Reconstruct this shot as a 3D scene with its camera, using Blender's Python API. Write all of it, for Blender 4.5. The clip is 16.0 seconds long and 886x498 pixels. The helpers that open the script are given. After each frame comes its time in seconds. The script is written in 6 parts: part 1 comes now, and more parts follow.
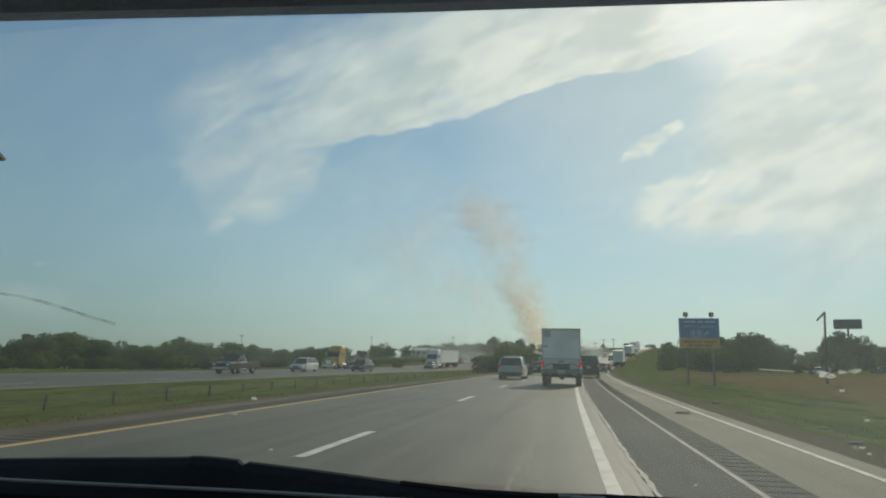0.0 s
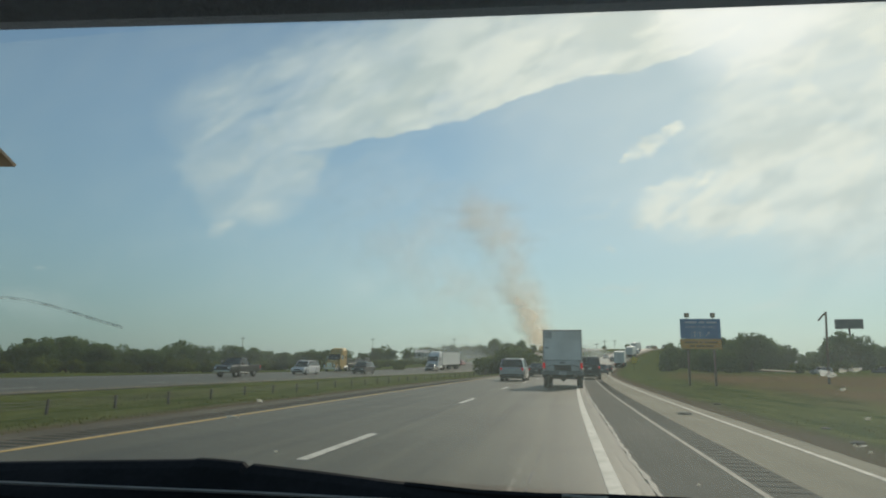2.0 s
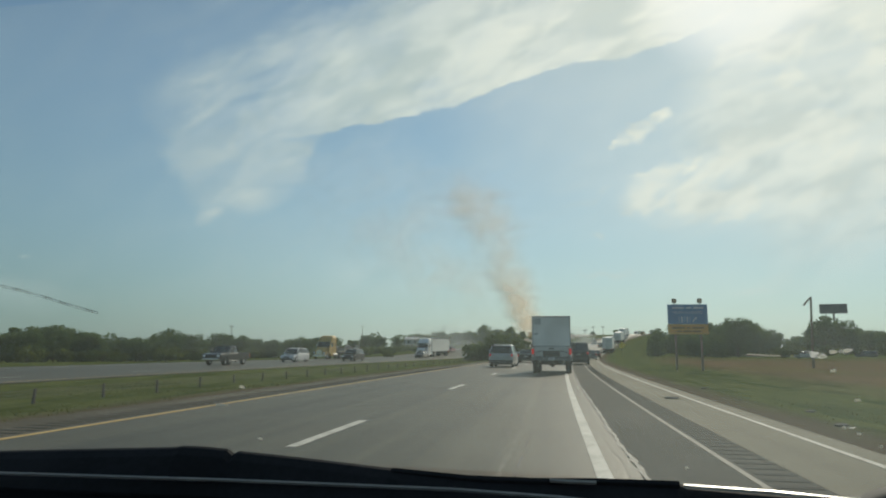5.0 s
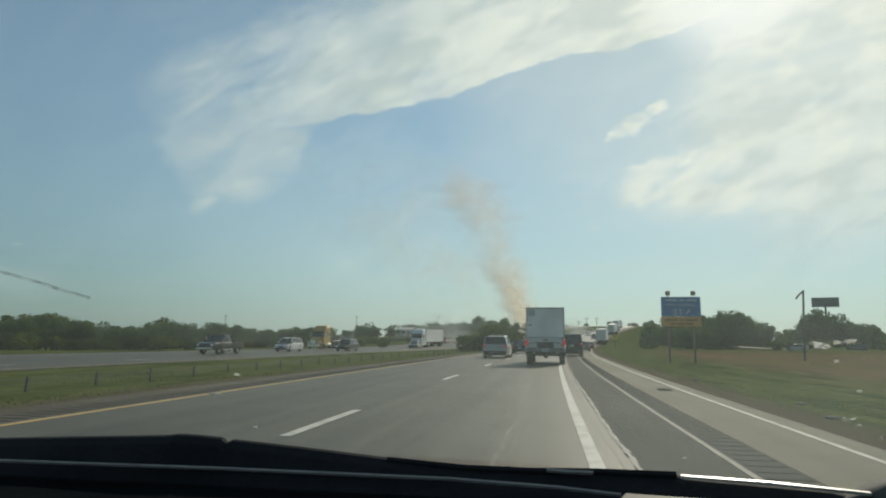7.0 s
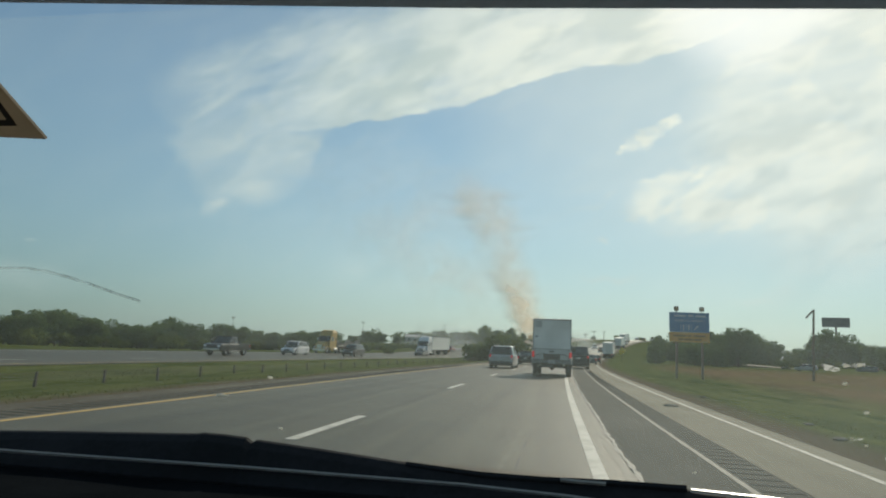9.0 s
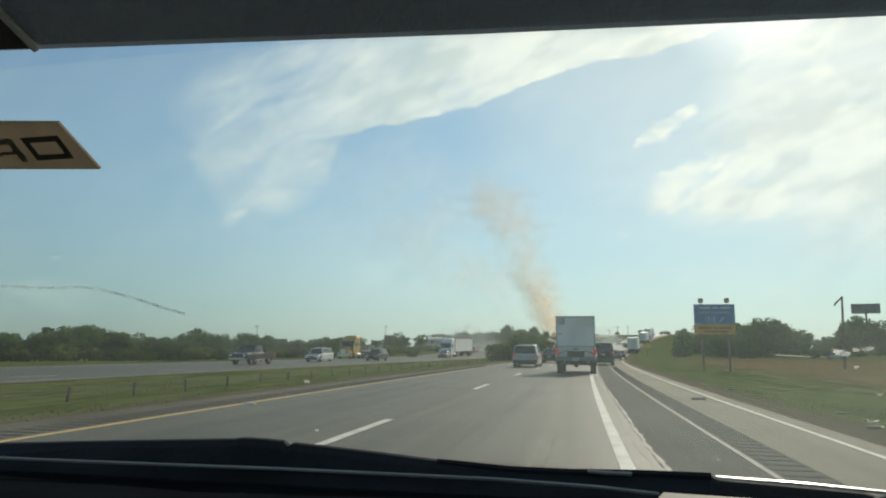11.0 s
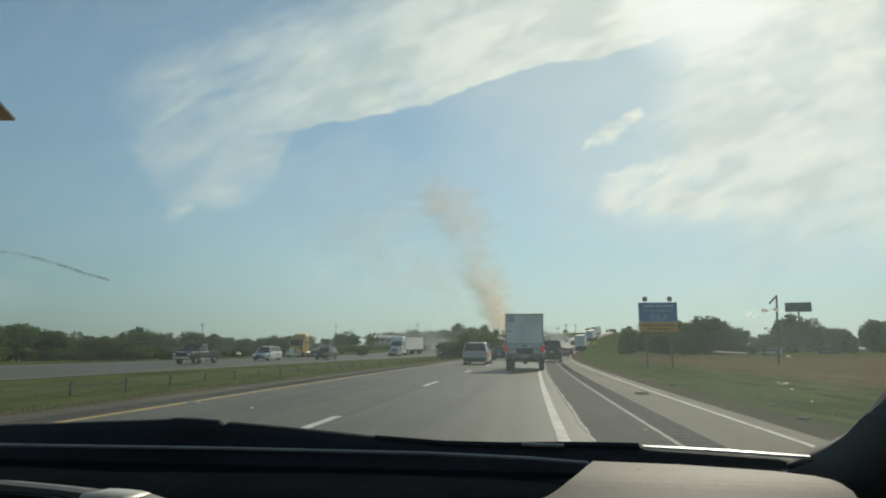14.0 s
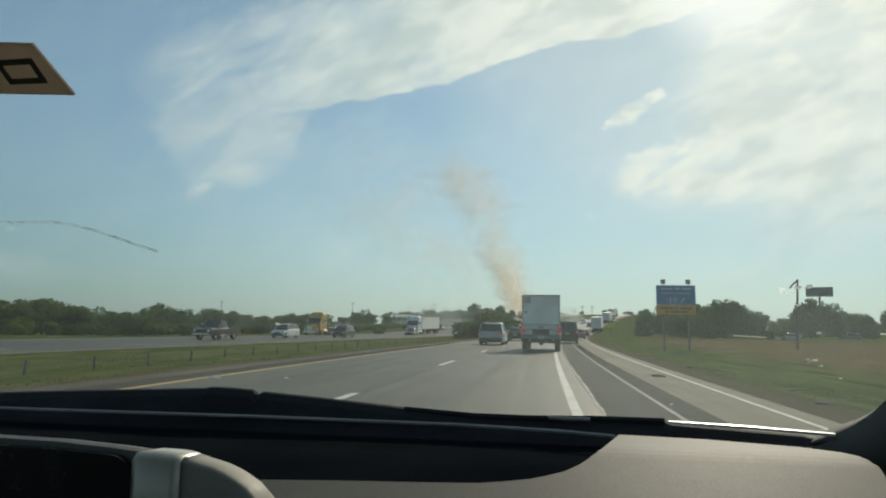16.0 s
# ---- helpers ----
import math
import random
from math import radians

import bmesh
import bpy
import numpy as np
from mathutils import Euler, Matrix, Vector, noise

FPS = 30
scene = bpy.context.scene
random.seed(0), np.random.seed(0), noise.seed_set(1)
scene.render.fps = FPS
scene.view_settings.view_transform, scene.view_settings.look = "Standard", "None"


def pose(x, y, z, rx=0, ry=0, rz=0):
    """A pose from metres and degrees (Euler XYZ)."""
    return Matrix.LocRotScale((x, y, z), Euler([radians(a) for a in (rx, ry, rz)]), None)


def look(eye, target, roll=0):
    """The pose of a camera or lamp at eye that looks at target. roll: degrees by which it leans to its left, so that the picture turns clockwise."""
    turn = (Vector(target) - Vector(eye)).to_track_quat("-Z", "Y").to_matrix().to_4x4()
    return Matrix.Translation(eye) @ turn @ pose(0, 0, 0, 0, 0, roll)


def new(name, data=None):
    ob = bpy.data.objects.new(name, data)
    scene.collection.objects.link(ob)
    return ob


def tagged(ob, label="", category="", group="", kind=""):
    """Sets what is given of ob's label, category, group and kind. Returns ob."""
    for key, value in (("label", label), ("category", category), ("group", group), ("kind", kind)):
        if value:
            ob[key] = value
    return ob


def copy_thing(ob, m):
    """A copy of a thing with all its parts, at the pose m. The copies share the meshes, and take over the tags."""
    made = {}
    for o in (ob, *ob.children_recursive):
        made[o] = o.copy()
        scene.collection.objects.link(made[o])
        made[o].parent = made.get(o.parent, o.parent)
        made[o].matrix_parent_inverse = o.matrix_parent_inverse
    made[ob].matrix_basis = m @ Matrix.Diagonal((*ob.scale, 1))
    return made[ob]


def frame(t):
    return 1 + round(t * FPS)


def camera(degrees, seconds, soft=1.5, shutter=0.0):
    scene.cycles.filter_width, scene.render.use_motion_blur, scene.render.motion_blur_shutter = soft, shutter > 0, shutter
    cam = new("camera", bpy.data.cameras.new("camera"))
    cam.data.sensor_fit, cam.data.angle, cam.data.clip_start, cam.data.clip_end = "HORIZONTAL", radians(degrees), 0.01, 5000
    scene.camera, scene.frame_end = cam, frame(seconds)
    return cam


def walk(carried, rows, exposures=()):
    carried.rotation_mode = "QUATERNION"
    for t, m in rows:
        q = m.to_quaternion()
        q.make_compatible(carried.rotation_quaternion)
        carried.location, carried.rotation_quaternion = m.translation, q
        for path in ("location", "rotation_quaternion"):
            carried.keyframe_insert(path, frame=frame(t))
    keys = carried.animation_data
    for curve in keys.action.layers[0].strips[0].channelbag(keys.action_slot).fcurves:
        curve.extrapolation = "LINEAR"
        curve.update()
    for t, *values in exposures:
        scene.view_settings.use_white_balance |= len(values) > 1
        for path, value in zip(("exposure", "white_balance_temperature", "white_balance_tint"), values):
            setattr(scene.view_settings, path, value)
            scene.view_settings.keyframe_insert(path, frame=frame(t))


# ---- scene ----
# a car stands in the outer lane of a highway behind a loaded pickup; the camera is held by hand inside it
cam = camera(70.0, 16.0, soft=2.0)
# seconds, place, then yaw, pitch and roll in degrees
PATH = [
    (0.0, 0.007, -0.020, 1.206, 10.14, 10.10, -1.00),
    (0.5, 0.011, -0.020, 1.207, 9.99, 10.32, -1.10),
    (1.0, 0.012, -0.020, 1.206, 9.99, 10.48, -1.00),
    (1.5, 0.006, -0.023, 1.207, 10.13, 10.60, -1.10),
    (2.0, 0.005, -0.027, 1.205, 10.25, 10.28, -0.70),
    (2.5, 0.005, -0.024, 1.215, 10.06, 10.72, -0.40),
    (3.0, 0.001, -0.020, 1.211, 9.70, 10.59, -0.20),
    (3.5, 0.006, -0.014, 1.209, 8.99, 9.99, 0.35),
    (4.0, 0.012, -0.017, 1.207, 9.26, 9.77, 0.30),
    (6.5, -0.004, 0.003, 1.199, 9.01, 8.23, -1.00),
    (7.0, 0.000, -0.000, 1.200, 8.79, 8.29, -0.70),
    (7.5, -0.000, 0.002, 1.202, 8.61, 8.33, -0.80),
    (8.0, -0.004, -0.009, 1.204, 8.93, 8.58, -1.00),
    (8.5, -0.011, -0.036, 1.208, 9.70, 9.65, -1.80),
    (9.0, -0.017, -0.042, 1.202, 9.31, 9.01, -2.50),
    (9.5, -0.012, -0.059, 1.212, 10.54, 9.72, -0.90),
    (10.0, -0.013, -0.067, 1.206, 10.84, 9.11, -0.70),
    (12.5, -0.015, -0.097, 1.198, 12.12, 9.18, 0.10),
    (13.0, -0.009, -0.087, 1.193, 10.33, 9.19, 0.50),
    (13.5, 0.005, -0.084, 1.163, 7.14, 9.09, -0.60),
    (14.0, 0.007, -0.079, 1.164, 6.98, 8.97, -0.20),
    (14.5, 0.001, -0.077, 1.161, 6.63, 7.77, 0.10),
    (15.0, -0.003, -0.081, 1.156, 7.23, 7.22, -0.10),
    (15.5, -0.009, -0.084, 1.148, 7.80, 6.74, -0.80),
    (16.0, -0.013, -0.098, 1.155, 8.41, 7.17, -1.00),
]
walk(cam, [(t, pose(x, y, z, 90 + pitch, roll, yaw)) for t, x, y, z, yaw, pitch, roll in PATH],
     exposures=[(0.0, -0.06), (4.0, -0.06), (6.5, 0.0), (8.0, 0.0), (8.5, 0.08), (9.0, 0.08), (9.5, 0.12), (10.0, 0.18), (12.5, 0.3), (13.0, 0.22), (13.5, 0.05), (14.0, 0.0), (15.0, 0.04), (16.0, 0.08)])

# ---- world, sun ----
SUN_AZ, SUN_EL = radians(17.5), radians(30.4)


class Graph:
    """A short way to write node graphs."""

    def __init__(self, tree):
        self.tree = tree

    def node(self, kind):
        return self.tree.nodes.new(kind)

    def put(self, socket, value):
        if isinstance(value, bpy.types.NodeSocket):
            self.tree.links.new(value, socket)
        else:
            socket.default_value = value

    def math(self, op, a, b=0.0, c=0.0, clamp=False):
        n = self.tree.nodes.new("ShaderNodeMath")
        n.operation, n.use_clamp = op, clamp
        self.put(n.inputs[0], a), self.put(n.inputs[1], b), self.put(n.inputs[2], c)
        return n.outputs[0]

    def noise(self, vector, scale, detail=4.0, rough=0.55, distortion=0.0):
        n = self.tree.nodes.new("ShaderNodeTexNoise")
        if vector is not None:
            self.put(n.inputs["Vector"], vector)
        n.inputs["Scale"].default_value, n.inputs["Detail"].default_value = scale, detail
        n.inputs["Roughness"].default_value, n.inputs["Distortion"].default_value = rough, distortion
        return n

    def ramp(self, value, lo, hi, a=0.0, b=1.0, kind="SMOOTHSTEP"):
        n = self.tree.nodes.new("ShaderNodeMapRange")
        n.interpolation_type = kind
        self.put(n.inputs[0], value)
        for i, v in enumerate((lo, hi, a, b)):
            self.put(n.inputs[i + 1], v)
        return n.outputs[0]

    def mix(self, factor, a, b, blend="MIX"):
        n = self.tree.nodes.new("ShaderNodeMix")
        n.data_type, n.blend_type = "RGBA", blend
        self.put(n.inputs[0], factor)
        for socket, v in ((n.inputs[6], a), (n.inputs[7], b)):
            self.put(socket, v if isinstance(v, bpy.types.NodeSocket) else (*v, 1.0))
        return n.outputs[2]


def make_world():
    world = bpy.data.worlds.new("sky")
    scene.world = world
    world.use_nodes = True
    g = Graph(world.node_tree)
    world.node_tree.nodes.clear()
    sky = g.node("ShaderNodeTexSky")
    sky.sky_type, sky.sun_disc = "NISHITA", False
    sky.sun_elevation, sky.sun_rotation = SUN_EL, SUN_AZ
    sky.air_density, sky.dust_density, sky.ozone_density = 1.0, 0.15, 1.6
    coord = g.node("ShaderNodeTexCoord")
    split = g.node("ShaderNodeSeparateXYZ")
    g.put(split.inputs[0], coord.outputs["Generated"])
    ahead = g.math("MAXIMUM", split.outputs[1], 0.05)
    u0, v0 = g.math("DIVIDE", split.outputs[0], ahead), g.math("DIVIDE", split.outputs[2], ahead)
    flat = g.node("ShaderNodeCombineXYZ")
    g.put(flat.inputs[0], u0), g.put(flat.inputs[1], g.math("MULTIPLY", v0, 1.5))
    warp = g.noise(flat.outputs[0], 5.0, 5.0, 0.6)
    shift = g.node("ShaderNodeSeparateColor")
    g.put(shift.inputs[0], warp.outputs["Color"])
    curl = g.noise(flat.outputs[0], 22.0, 4.5, 0.58)
    ripple = g.node("ShaderNodeSeparateColor")
    g.put(ripple.inputs[0], curl.outputs["Color"])
    u = g.math("MULTIPLY_ADD", g.math("SUBTRACT", shift.outputs[0], 0.5), 0.085, u0)
    v = g.math("MULTIPLY_ADD", g.math("SUBTRACT", shift.outputs[1], 0.5), 0.055, v0)
    u = g.math("MULTIPLY_ADD", g.math("SUBTRACT", ripple.outputs[0], 0.5), 0.045, u)
    v = g.math("MULTIPLY_ADD", g.math("SUBTRACT", ripple.outputs[1], 0.5), 0.026, v)

    def blob(cu, cv, ru, rv, turn, inner=0.5, power=1.0):
        """A soft-edged oval of cloud round (cu, cv)."""
        c, s = math.cos(radians(turn)), math.sin(radians(turn))
        du, dv = g.math("SUBTRACT", u, cu), g.math("SUBTRACT", v, cv)
        a = g.math("ADD", g.math("MULTIPLY", du, c / ru), g.math("MULTIPLY", dv, s / ru))
        b = g.math("ADD", g.math("MULTIPLY", du, -s / rv), g.math("MULTIPLY", dv, c / rv))
        d = g.math("SQRT", g.math("ADD", g.math("MULTIPLY", a, a), g.math("MULTIPLY", b, b)))
        return g.ramp(d, 1.0, inner, 0.0, power)

    def bent(value, points):
        """A line of straight stretches through points, level beyond its ends."""
        height = points[0][1]
        for (a, va), (b, vb) in zip(points, points[1:]):
            height = g.math("ADD", height, g.ramp(value, a, b, 0.0, vb - va, "LINEAR"))
        return height

    # finer wandering, for the sharp edges of cloud
    ue = g.math("MULTIPLY_ADD", g.math("SUBTRACT", shift.outputs[0], 0.5), 0.030, u0)
    ve = g.math("MULTIPLY_ADD", g.math("SUBTRACT", shift.outputs[1], 0.5), 0.018, v0)
    ue = g.math("MULTIPLY_ADD", g.math("SUBTRACT", ripple.outputs[0], 0.5), 0.034, ue)
    ve = g.math("MULTIPLY_ADD", g.math("SUBTRACT", ripple.outputs[1], 0.5), 0.024, ve)
    grain = g.node("ShaderNodeCombineXYZ")
    g.put(grain.inputs[0], g.math("ADD", g.math("MULTIPLY", u0, 0.92), g.math("MULTIPLY", v0, 0.39)))
    g.put(grain.inputs[1], g.math("MULTIPLY", g.math("SUBTRACT", g.math("MULTIPLY", v0, 0.92), g.math("MULTIPLY", u0, 0.39)), 2.0))
    torn = g.noise(grain.outputs[0], 7.0, 4.0, 0.55, 0.6)
    # the broad anvil of cloud, cut off sharply below along a slanting edge
    above = g.math("SUBTRACT", ve, bent(ue, [(-0.42, 0.362), (-0.32, 0.377), (-0.25, 0.381), (-0.144, 0.404), (-0.05, 0.439), (0.042, 0.457), (0.132, 0.466), (0.221, 0.495), (0.32, 0.540)]))
    band = g.math("MULTIPLY", g.ramp(above, -0.003, 0.009), g.ramp(u, -0.70, -0.33))
    band = g.math("MULTIPLY", band, g.ramp(above, 0.30, 0.08, 0.62, 1.0))
    band = g.math("MULTIPLY", band, g.ramp(torn.outputs[0], 0.32, 0.60, 0.80, 1.0))
    # its ragged western end, hanging lower and greyer
    above = g.math("SUBTRACT", v, bent(u, [(-0.78, 0.52), (-0.72, 0.38), (-0.66, 0.30), (-0.624, 0.245), (-0.588, 0.212), (-0.536, 0.212), (-0.465, 0.240), (-0.411, 0.262), (-0.392, 0.33), (-0.37, 0.372)]))
    west = g.math("MULTIPLY", g.math("MULTIPLY", g.ramp(above, -0.025, 0.075), g.ramp(u, -0.84, -0.58)), g.ramp(u, -0.26, -0.38))
    west = g.math("MULTIPLY", west, g.ramp(torn.outputs[0], 0.34, 0.62, 0.62, 1.0))
    # both thin out upwards in the west
    crown = g.math("SUBTRACT", v, bent(u, [(-0.74, 0.475), (-0.52, 0.530), (-0.35, 0.585), (-0.20, 0.70)]))
    crown = g.ramp(crown, 0.06, -0.03, 0.30, 1.0)
    band, west = g.math("MULTIPLY", band, crown), g.math("MULTIPLY", west, crown)
    # broken cirrus towards the sun
    beyond = g.math("SUBTRACT", u, bent(v, [(0.10, 0.16), (0.154, 0.149), (0.181, 0.125), (0.228, 0.072), (0.273, 0.090), (0.288, 0.145), (0.305, 0.195), (0.36, 0.215), (0.426, 0.205), (0.49, 0.25), (0.544, 0.30)]))
    above = g.math("SUBTRACT", v, bent(u, [(0.03, 0.215), (0.124, 0.178), (0.149, 0.150), (0.207, 0.143), (0.289, 0.148), (0.50, 0.185)]))
    right = g.math("MULTIPLY", g.ramp(beyond, -0.020, 0.085), g.ramp(above, -0.015, 0.075))
    right = g.math("MULTIPLY", right, g.ramp(torn.outputs[0], 0.38, 0.58, 0.52, 1.0))
    clouds = [(band, 1.0), (west, 0.72), (right, 0.96)]
    for args in (
        (-0.50, 0.265, 0.13, 0.060, 8, 0.0, 0.80), (-0.57, 0.235, 0.06, 0.03, 20, 0.0, 0.8),
        (0.225, 0.286, 0.052, 0.018, 28, 0.0, 1.0), (0.17, 0.262, 0.05, 0.012, 12, 0.0, 0.85), (0.42, 0.56, 0.36, 0.17, 10, 0.0, 0.96), (0.52, 0.37, 0.42, 0.32, 20, 0.50, 0.82), (0.62, 0.42, 0.32, 0.18, 30, 0.0, 0.80),
        (0.09, 0.117, 0.11, 0.008, 3, 0.0, 0.6), 
        (0.055, 0.232, 0.055, 0.010, 18, 0.0, 0.55), (0.085, 0.255, 0.045, 0.009, 24, 0.0, 0.55), (0.50, 0.115, 0.24, 0.03, 4, 0.0, 0.36), (0.30, 0.085, 0.16, 0.012, 2, 0.0, 0.4), (-0.93, 0.10, 0.24, 0.05, -6, 0.0, 0.35), (-0.25, 0.315, 0.09, 0.065, -50, 0.0, 0.34), (-0.16, 0.23, 0.07, 0.06, -40, 0.0, 0.26), (-0.30, 0.15, 0.30, 0.08, 0, 0.0, 0.22),
        (-0.93, 0.165, 0.03, 0.008, 0, 0.0, 0.5)):
        clouds.append((blob(*args), 1.0))
    total = None
    for value, weight in clouds:
        value = g.math("MULTIPLY", value, weight)
        total = value if total is None else g.math("MAXIMUM", total, value)
    total = g.math("MAXIMUM", total, g.math("MULTIPLY", g.ramp(torn.outputs[0], 0.30, 0.75, 0.12, 0.36), g.ramp(u0, -1.0, -0.2, 0.35, 1.0)))
    # wisps drawn out along the wind
    drawn = g.node("ShaderNodeCombineXYZ")
    g.put(drawn.inputs[0], g.math("ADD", g.math("MULTIPLY", u0, 0.95), g.math("MULTIPLY", v0, 0.31)))
    g.put(drawn.inputs[1], g.math("MULTIPLY", g.math("SUBTRACT", g.math("MULTIPLY", v0, 0.95), g.math("MULTIPLY", u0, 0.31)), 2.6))
    wisps = g.noise(drawn.outputs[0], 4.6, 4.5, 0.56, 0.4)
    fine = g.noise(drawn.outputs[0], 15.0, 4.0, 0.58, 0.3)
    body = g.math("ADD", g.math("MULTIPLY", wisps.outputs[0], 0.82), g.math("MULTIPLY", fine.outputs[0], 0.18))
    # thin where the mask is weak, full where it is strong
    level = g.math("MULTIPLY_ADD", total, -0.48, 0.775)
    thick = g.ramp(g.math("SUBTRACT", body, level), g.ramp(u0, -0.52, -0.25, -0.32, -0.15), g.ramp(u0, -0.52, -0.25, 0.30, 0.14))
    total = g.math("MULTIPLY", g.math("MULTIPLY_ADD", thick, 0.52, 0.48), total, clamp=True)
    # a small bright cloud and two flecks before the blue
    lumps = g.ramp(curl.outputs[0], 0.40, 0.58, 0.55, 1.0)
    for args in ((0.146, 0.350, 0.036, 0.023, 30, 0.4, 1.0), (0.178, 0.370, 0.034, 0.019, 24, 0.35, 1.0), (0.118, 0.334, 0.028, 0.013, 24, 0.3, 1.0), (0.100, 0.325, 0.014, 0.007, 10, 0.1, 0.9),
                 (0.077, 0.179, 0.020, 0.007, -6, 0.1, 0.9), (0.125, 0.220, 0.018, 0.006, 4, 0.1, 0.7), (0.213, 0.283, 0.030, 0.016, 30, 0.0, 0.9), (0.245, 0.296, 0.024, 0.013, 20, 0.0, 0.9)):
        total = g.math("MAXIMUM", total, g.math("MULTIPLY", blob(*args), lumps))
    front = g.ramp(split.outputs[1], 0.02, 0.3)
    spread = g.noise(coord.outputs["Generated"], 2.2, 6.0, 0.6)
    around = g.math("MULTIPLY", g.ramp(spread.outputs[0], 0.5, 0.75), 0.6)
    total = g.math("ADD", g.math("MULTIPLY", total, front), g.math("MULTIPLY", around, g.math("SUBTRACT", 1.0, front)))
    haze = g.ramp(split.outputs[2], 0.44, -0.02, 0.0, 1.0, "LINEAR")
    haze = g.math("MULTIPLY", g.math("POWER", haze, 1.5), 0.88)
    # nearness to the sun, for the lit-through cloud
    sx, sy, sz = math.sin(SUN_AZ) * math.cos(SUN_EL), math.cos(SUN_AZ) * math.cos(SUN_EL), math.sin(SUN_EL)
    dot = g.math("ADD", g.math("ADD", g.math("MULTIPLY", split.outputs[0], sx), g.math("MULTIPLY", split.outputs[1], sy)), g.math("MULTIPLY", split.outputs[2], sz))
    glow = g.ramp(dot, 0.86, 1.0)
    tint = g.mix(1.0, sky.outputs[0], SKY_TINT, "MULTIPLY")
    tint = g.mix(0.16, tint, THIN)
    hazy = g.mix(haze, tint, g.mix(g.ramp(dot, 0.45, 0.95), HAZE_FAR, HAZE))
    hazy = g.mix(g.ramp(dot, 0.87, 0.99, 0.0, 0.5), hazy, CLOUD)
    relief = g.noise(drawn.outputs[0], 6.0, 4.0, 0.55, 0.5)
    streaks = g.noise(grain.outputs[0], 18.0, 4.0, 0.58, 0.5)
    lit = g.math("ADD", g.math("MULTIPLY", relief.outputs[0], 0.72), g.math("MULTIPLY", streaks.outputs[0], 0.28))
    pale = g.mix(g.ramp(lit, 0.38, 0.62), CLOUD_DIM, CLOUD)
    pale = g.mix(g.ramp(dot, 0.58, 0.80, 0.75, 0.0), pale, CLOUD_FAR)
    pale = g.mix(g.math("MULTIPLY", glow, g.ramp(lit, 0.36, 0.60, 0.45, 1.0)), pale, CLOUD_SUN)
    colour = g.mix(total, hazy, pale)
    # thin cloud lit through before the sun's disc
    colour = g.mix(g.ramp(dot, 0.9885, 0.9998, 0.0, 0.60), colour, CLOUD_CORE)
    back = g.node("ShaderNodeBackground")
    g.put(back.inputs[0], colour)
    back.inputs[1].default_value = SKY_STRENGTH
    out = g.node("ShaderNodeOutputWorld")
    g.put(out.inputs[0], back.outputs[0])


SKY_STRENGTH = 0.10
SKY_TINT = (0.76, 0.95, 0.90)
HAZE, HAZE_FAR = (4.05, 4.95, 4.85), (1.22, 1.90, 2.12)
THIN = (2.7, 3.2, 3.1)
CLOUD_FAR = (4.6, 5.4, 5.25)
CLOUD_CORE = (11.0, 11.0, 10.4)
CLOUD, CLOUD_DIM, CLOUD_SUN = (6.2, 6.95, 6.5), (4.7, 5.6, 5.45), (8.7, 8.9, 7.8)
make_world()

sun = new("sun", bpy.data.lights.new("sun", "SUN"))
sun.data.energy, sun.data.angle, sun.data.color = 3.5, radians(1.0), (1.0, 0.90, 0.72)
sun.matrix_world = look((60 * math.sin(SUN_AZ), 60 * math.cos(SUN_AZ), 60 * math.tan(SUN_EL)), (0, 0, 0))


# ---- materials ----
def material(name, a, b=None, rough=0.6, metal=0.0, scale=3.0, fine=40.0, bump=0.0, stretch=(1, 1, 1), spec=0.5, coat=0.0, random_tone=0.0):
    """A surface that wanders between two colours at two scales, with a fine relief."""
    m = bpy.data.materials.new(name)
    m.use_nodes = True
    g = Graph(m.node_tree)
    shader = m.node_tree.nodes["Principled BSDF"]
    coord = g.node("ShaderNodeTexCoord")
    mapping = g.node("ShaderNodeMapping")
    g.put(mapping.inputs[0], coord.outputs["Object"])
    mapping.inputs["Scale"].default_value = stretch
    large, small = g.noise(mapping.outputs[0], scale, 4.0), g.noise(mapping.outputs[0], fine, 3.0)
    t = g.math("ADD", g.math("MULTIPLY", large.outputs[0], 0.65), g.math("MULTIPLY", small.outputs[0], 0.35))
    t = g.ramp(t, 0.35, 0.65)
    colour = g.mix(t, a, b or tuple(c * 0.8 for c in a))
    if random_tone:
        info = g.node("ShaderNodeObjectInfo")
        colour = g.mix(1.0, colour, g.mix(info.outputs["Random"], (1 - random_tone,) * 3, (1 + random_tone,) * 3), "MULTIPLY")
    g.put(shader.inputs["Base Color"], colour)
    g.put(shader.inputs["Roughness"], g.math("MULTIPLY_ADD", g.math("SUBTRACT", small.outputs[0], 0.5), 0.2, rough, clamp=True))
    shader.inputs["Metallic"].default_value, shader.inputs["Coat Weight"].default_value = metal, coat
    shader.inputs["Specular IOR Level"].default_value = spec
    if bump:
        n = g.node("ShaderNodeBump")
        n.inputs["Strength"].default_value, n.inputs["Distance"].default_value = bump, 0.02
        g.put(n.inputs["Height"], small.outputs[0])
        g.put(shader.inputs["Normal"], n.outputs[0])
    return m


def paint(name, a, metal=0.2, rough=0.32):
    return material(name, a, tuple(c * 0.88 for c in a), rough, metal, 0.8, 12.0, coat=0.4)


def lamp_material(name, a, glow):
    m = material(name, a, rough=0.25)
    s = m.node_tree.nodes["Principled BSDF"]
    s.inputs["Emission Color"].default_value, s.inputs["Emission Strength"].default_value = (*a, 1), glow
    return m


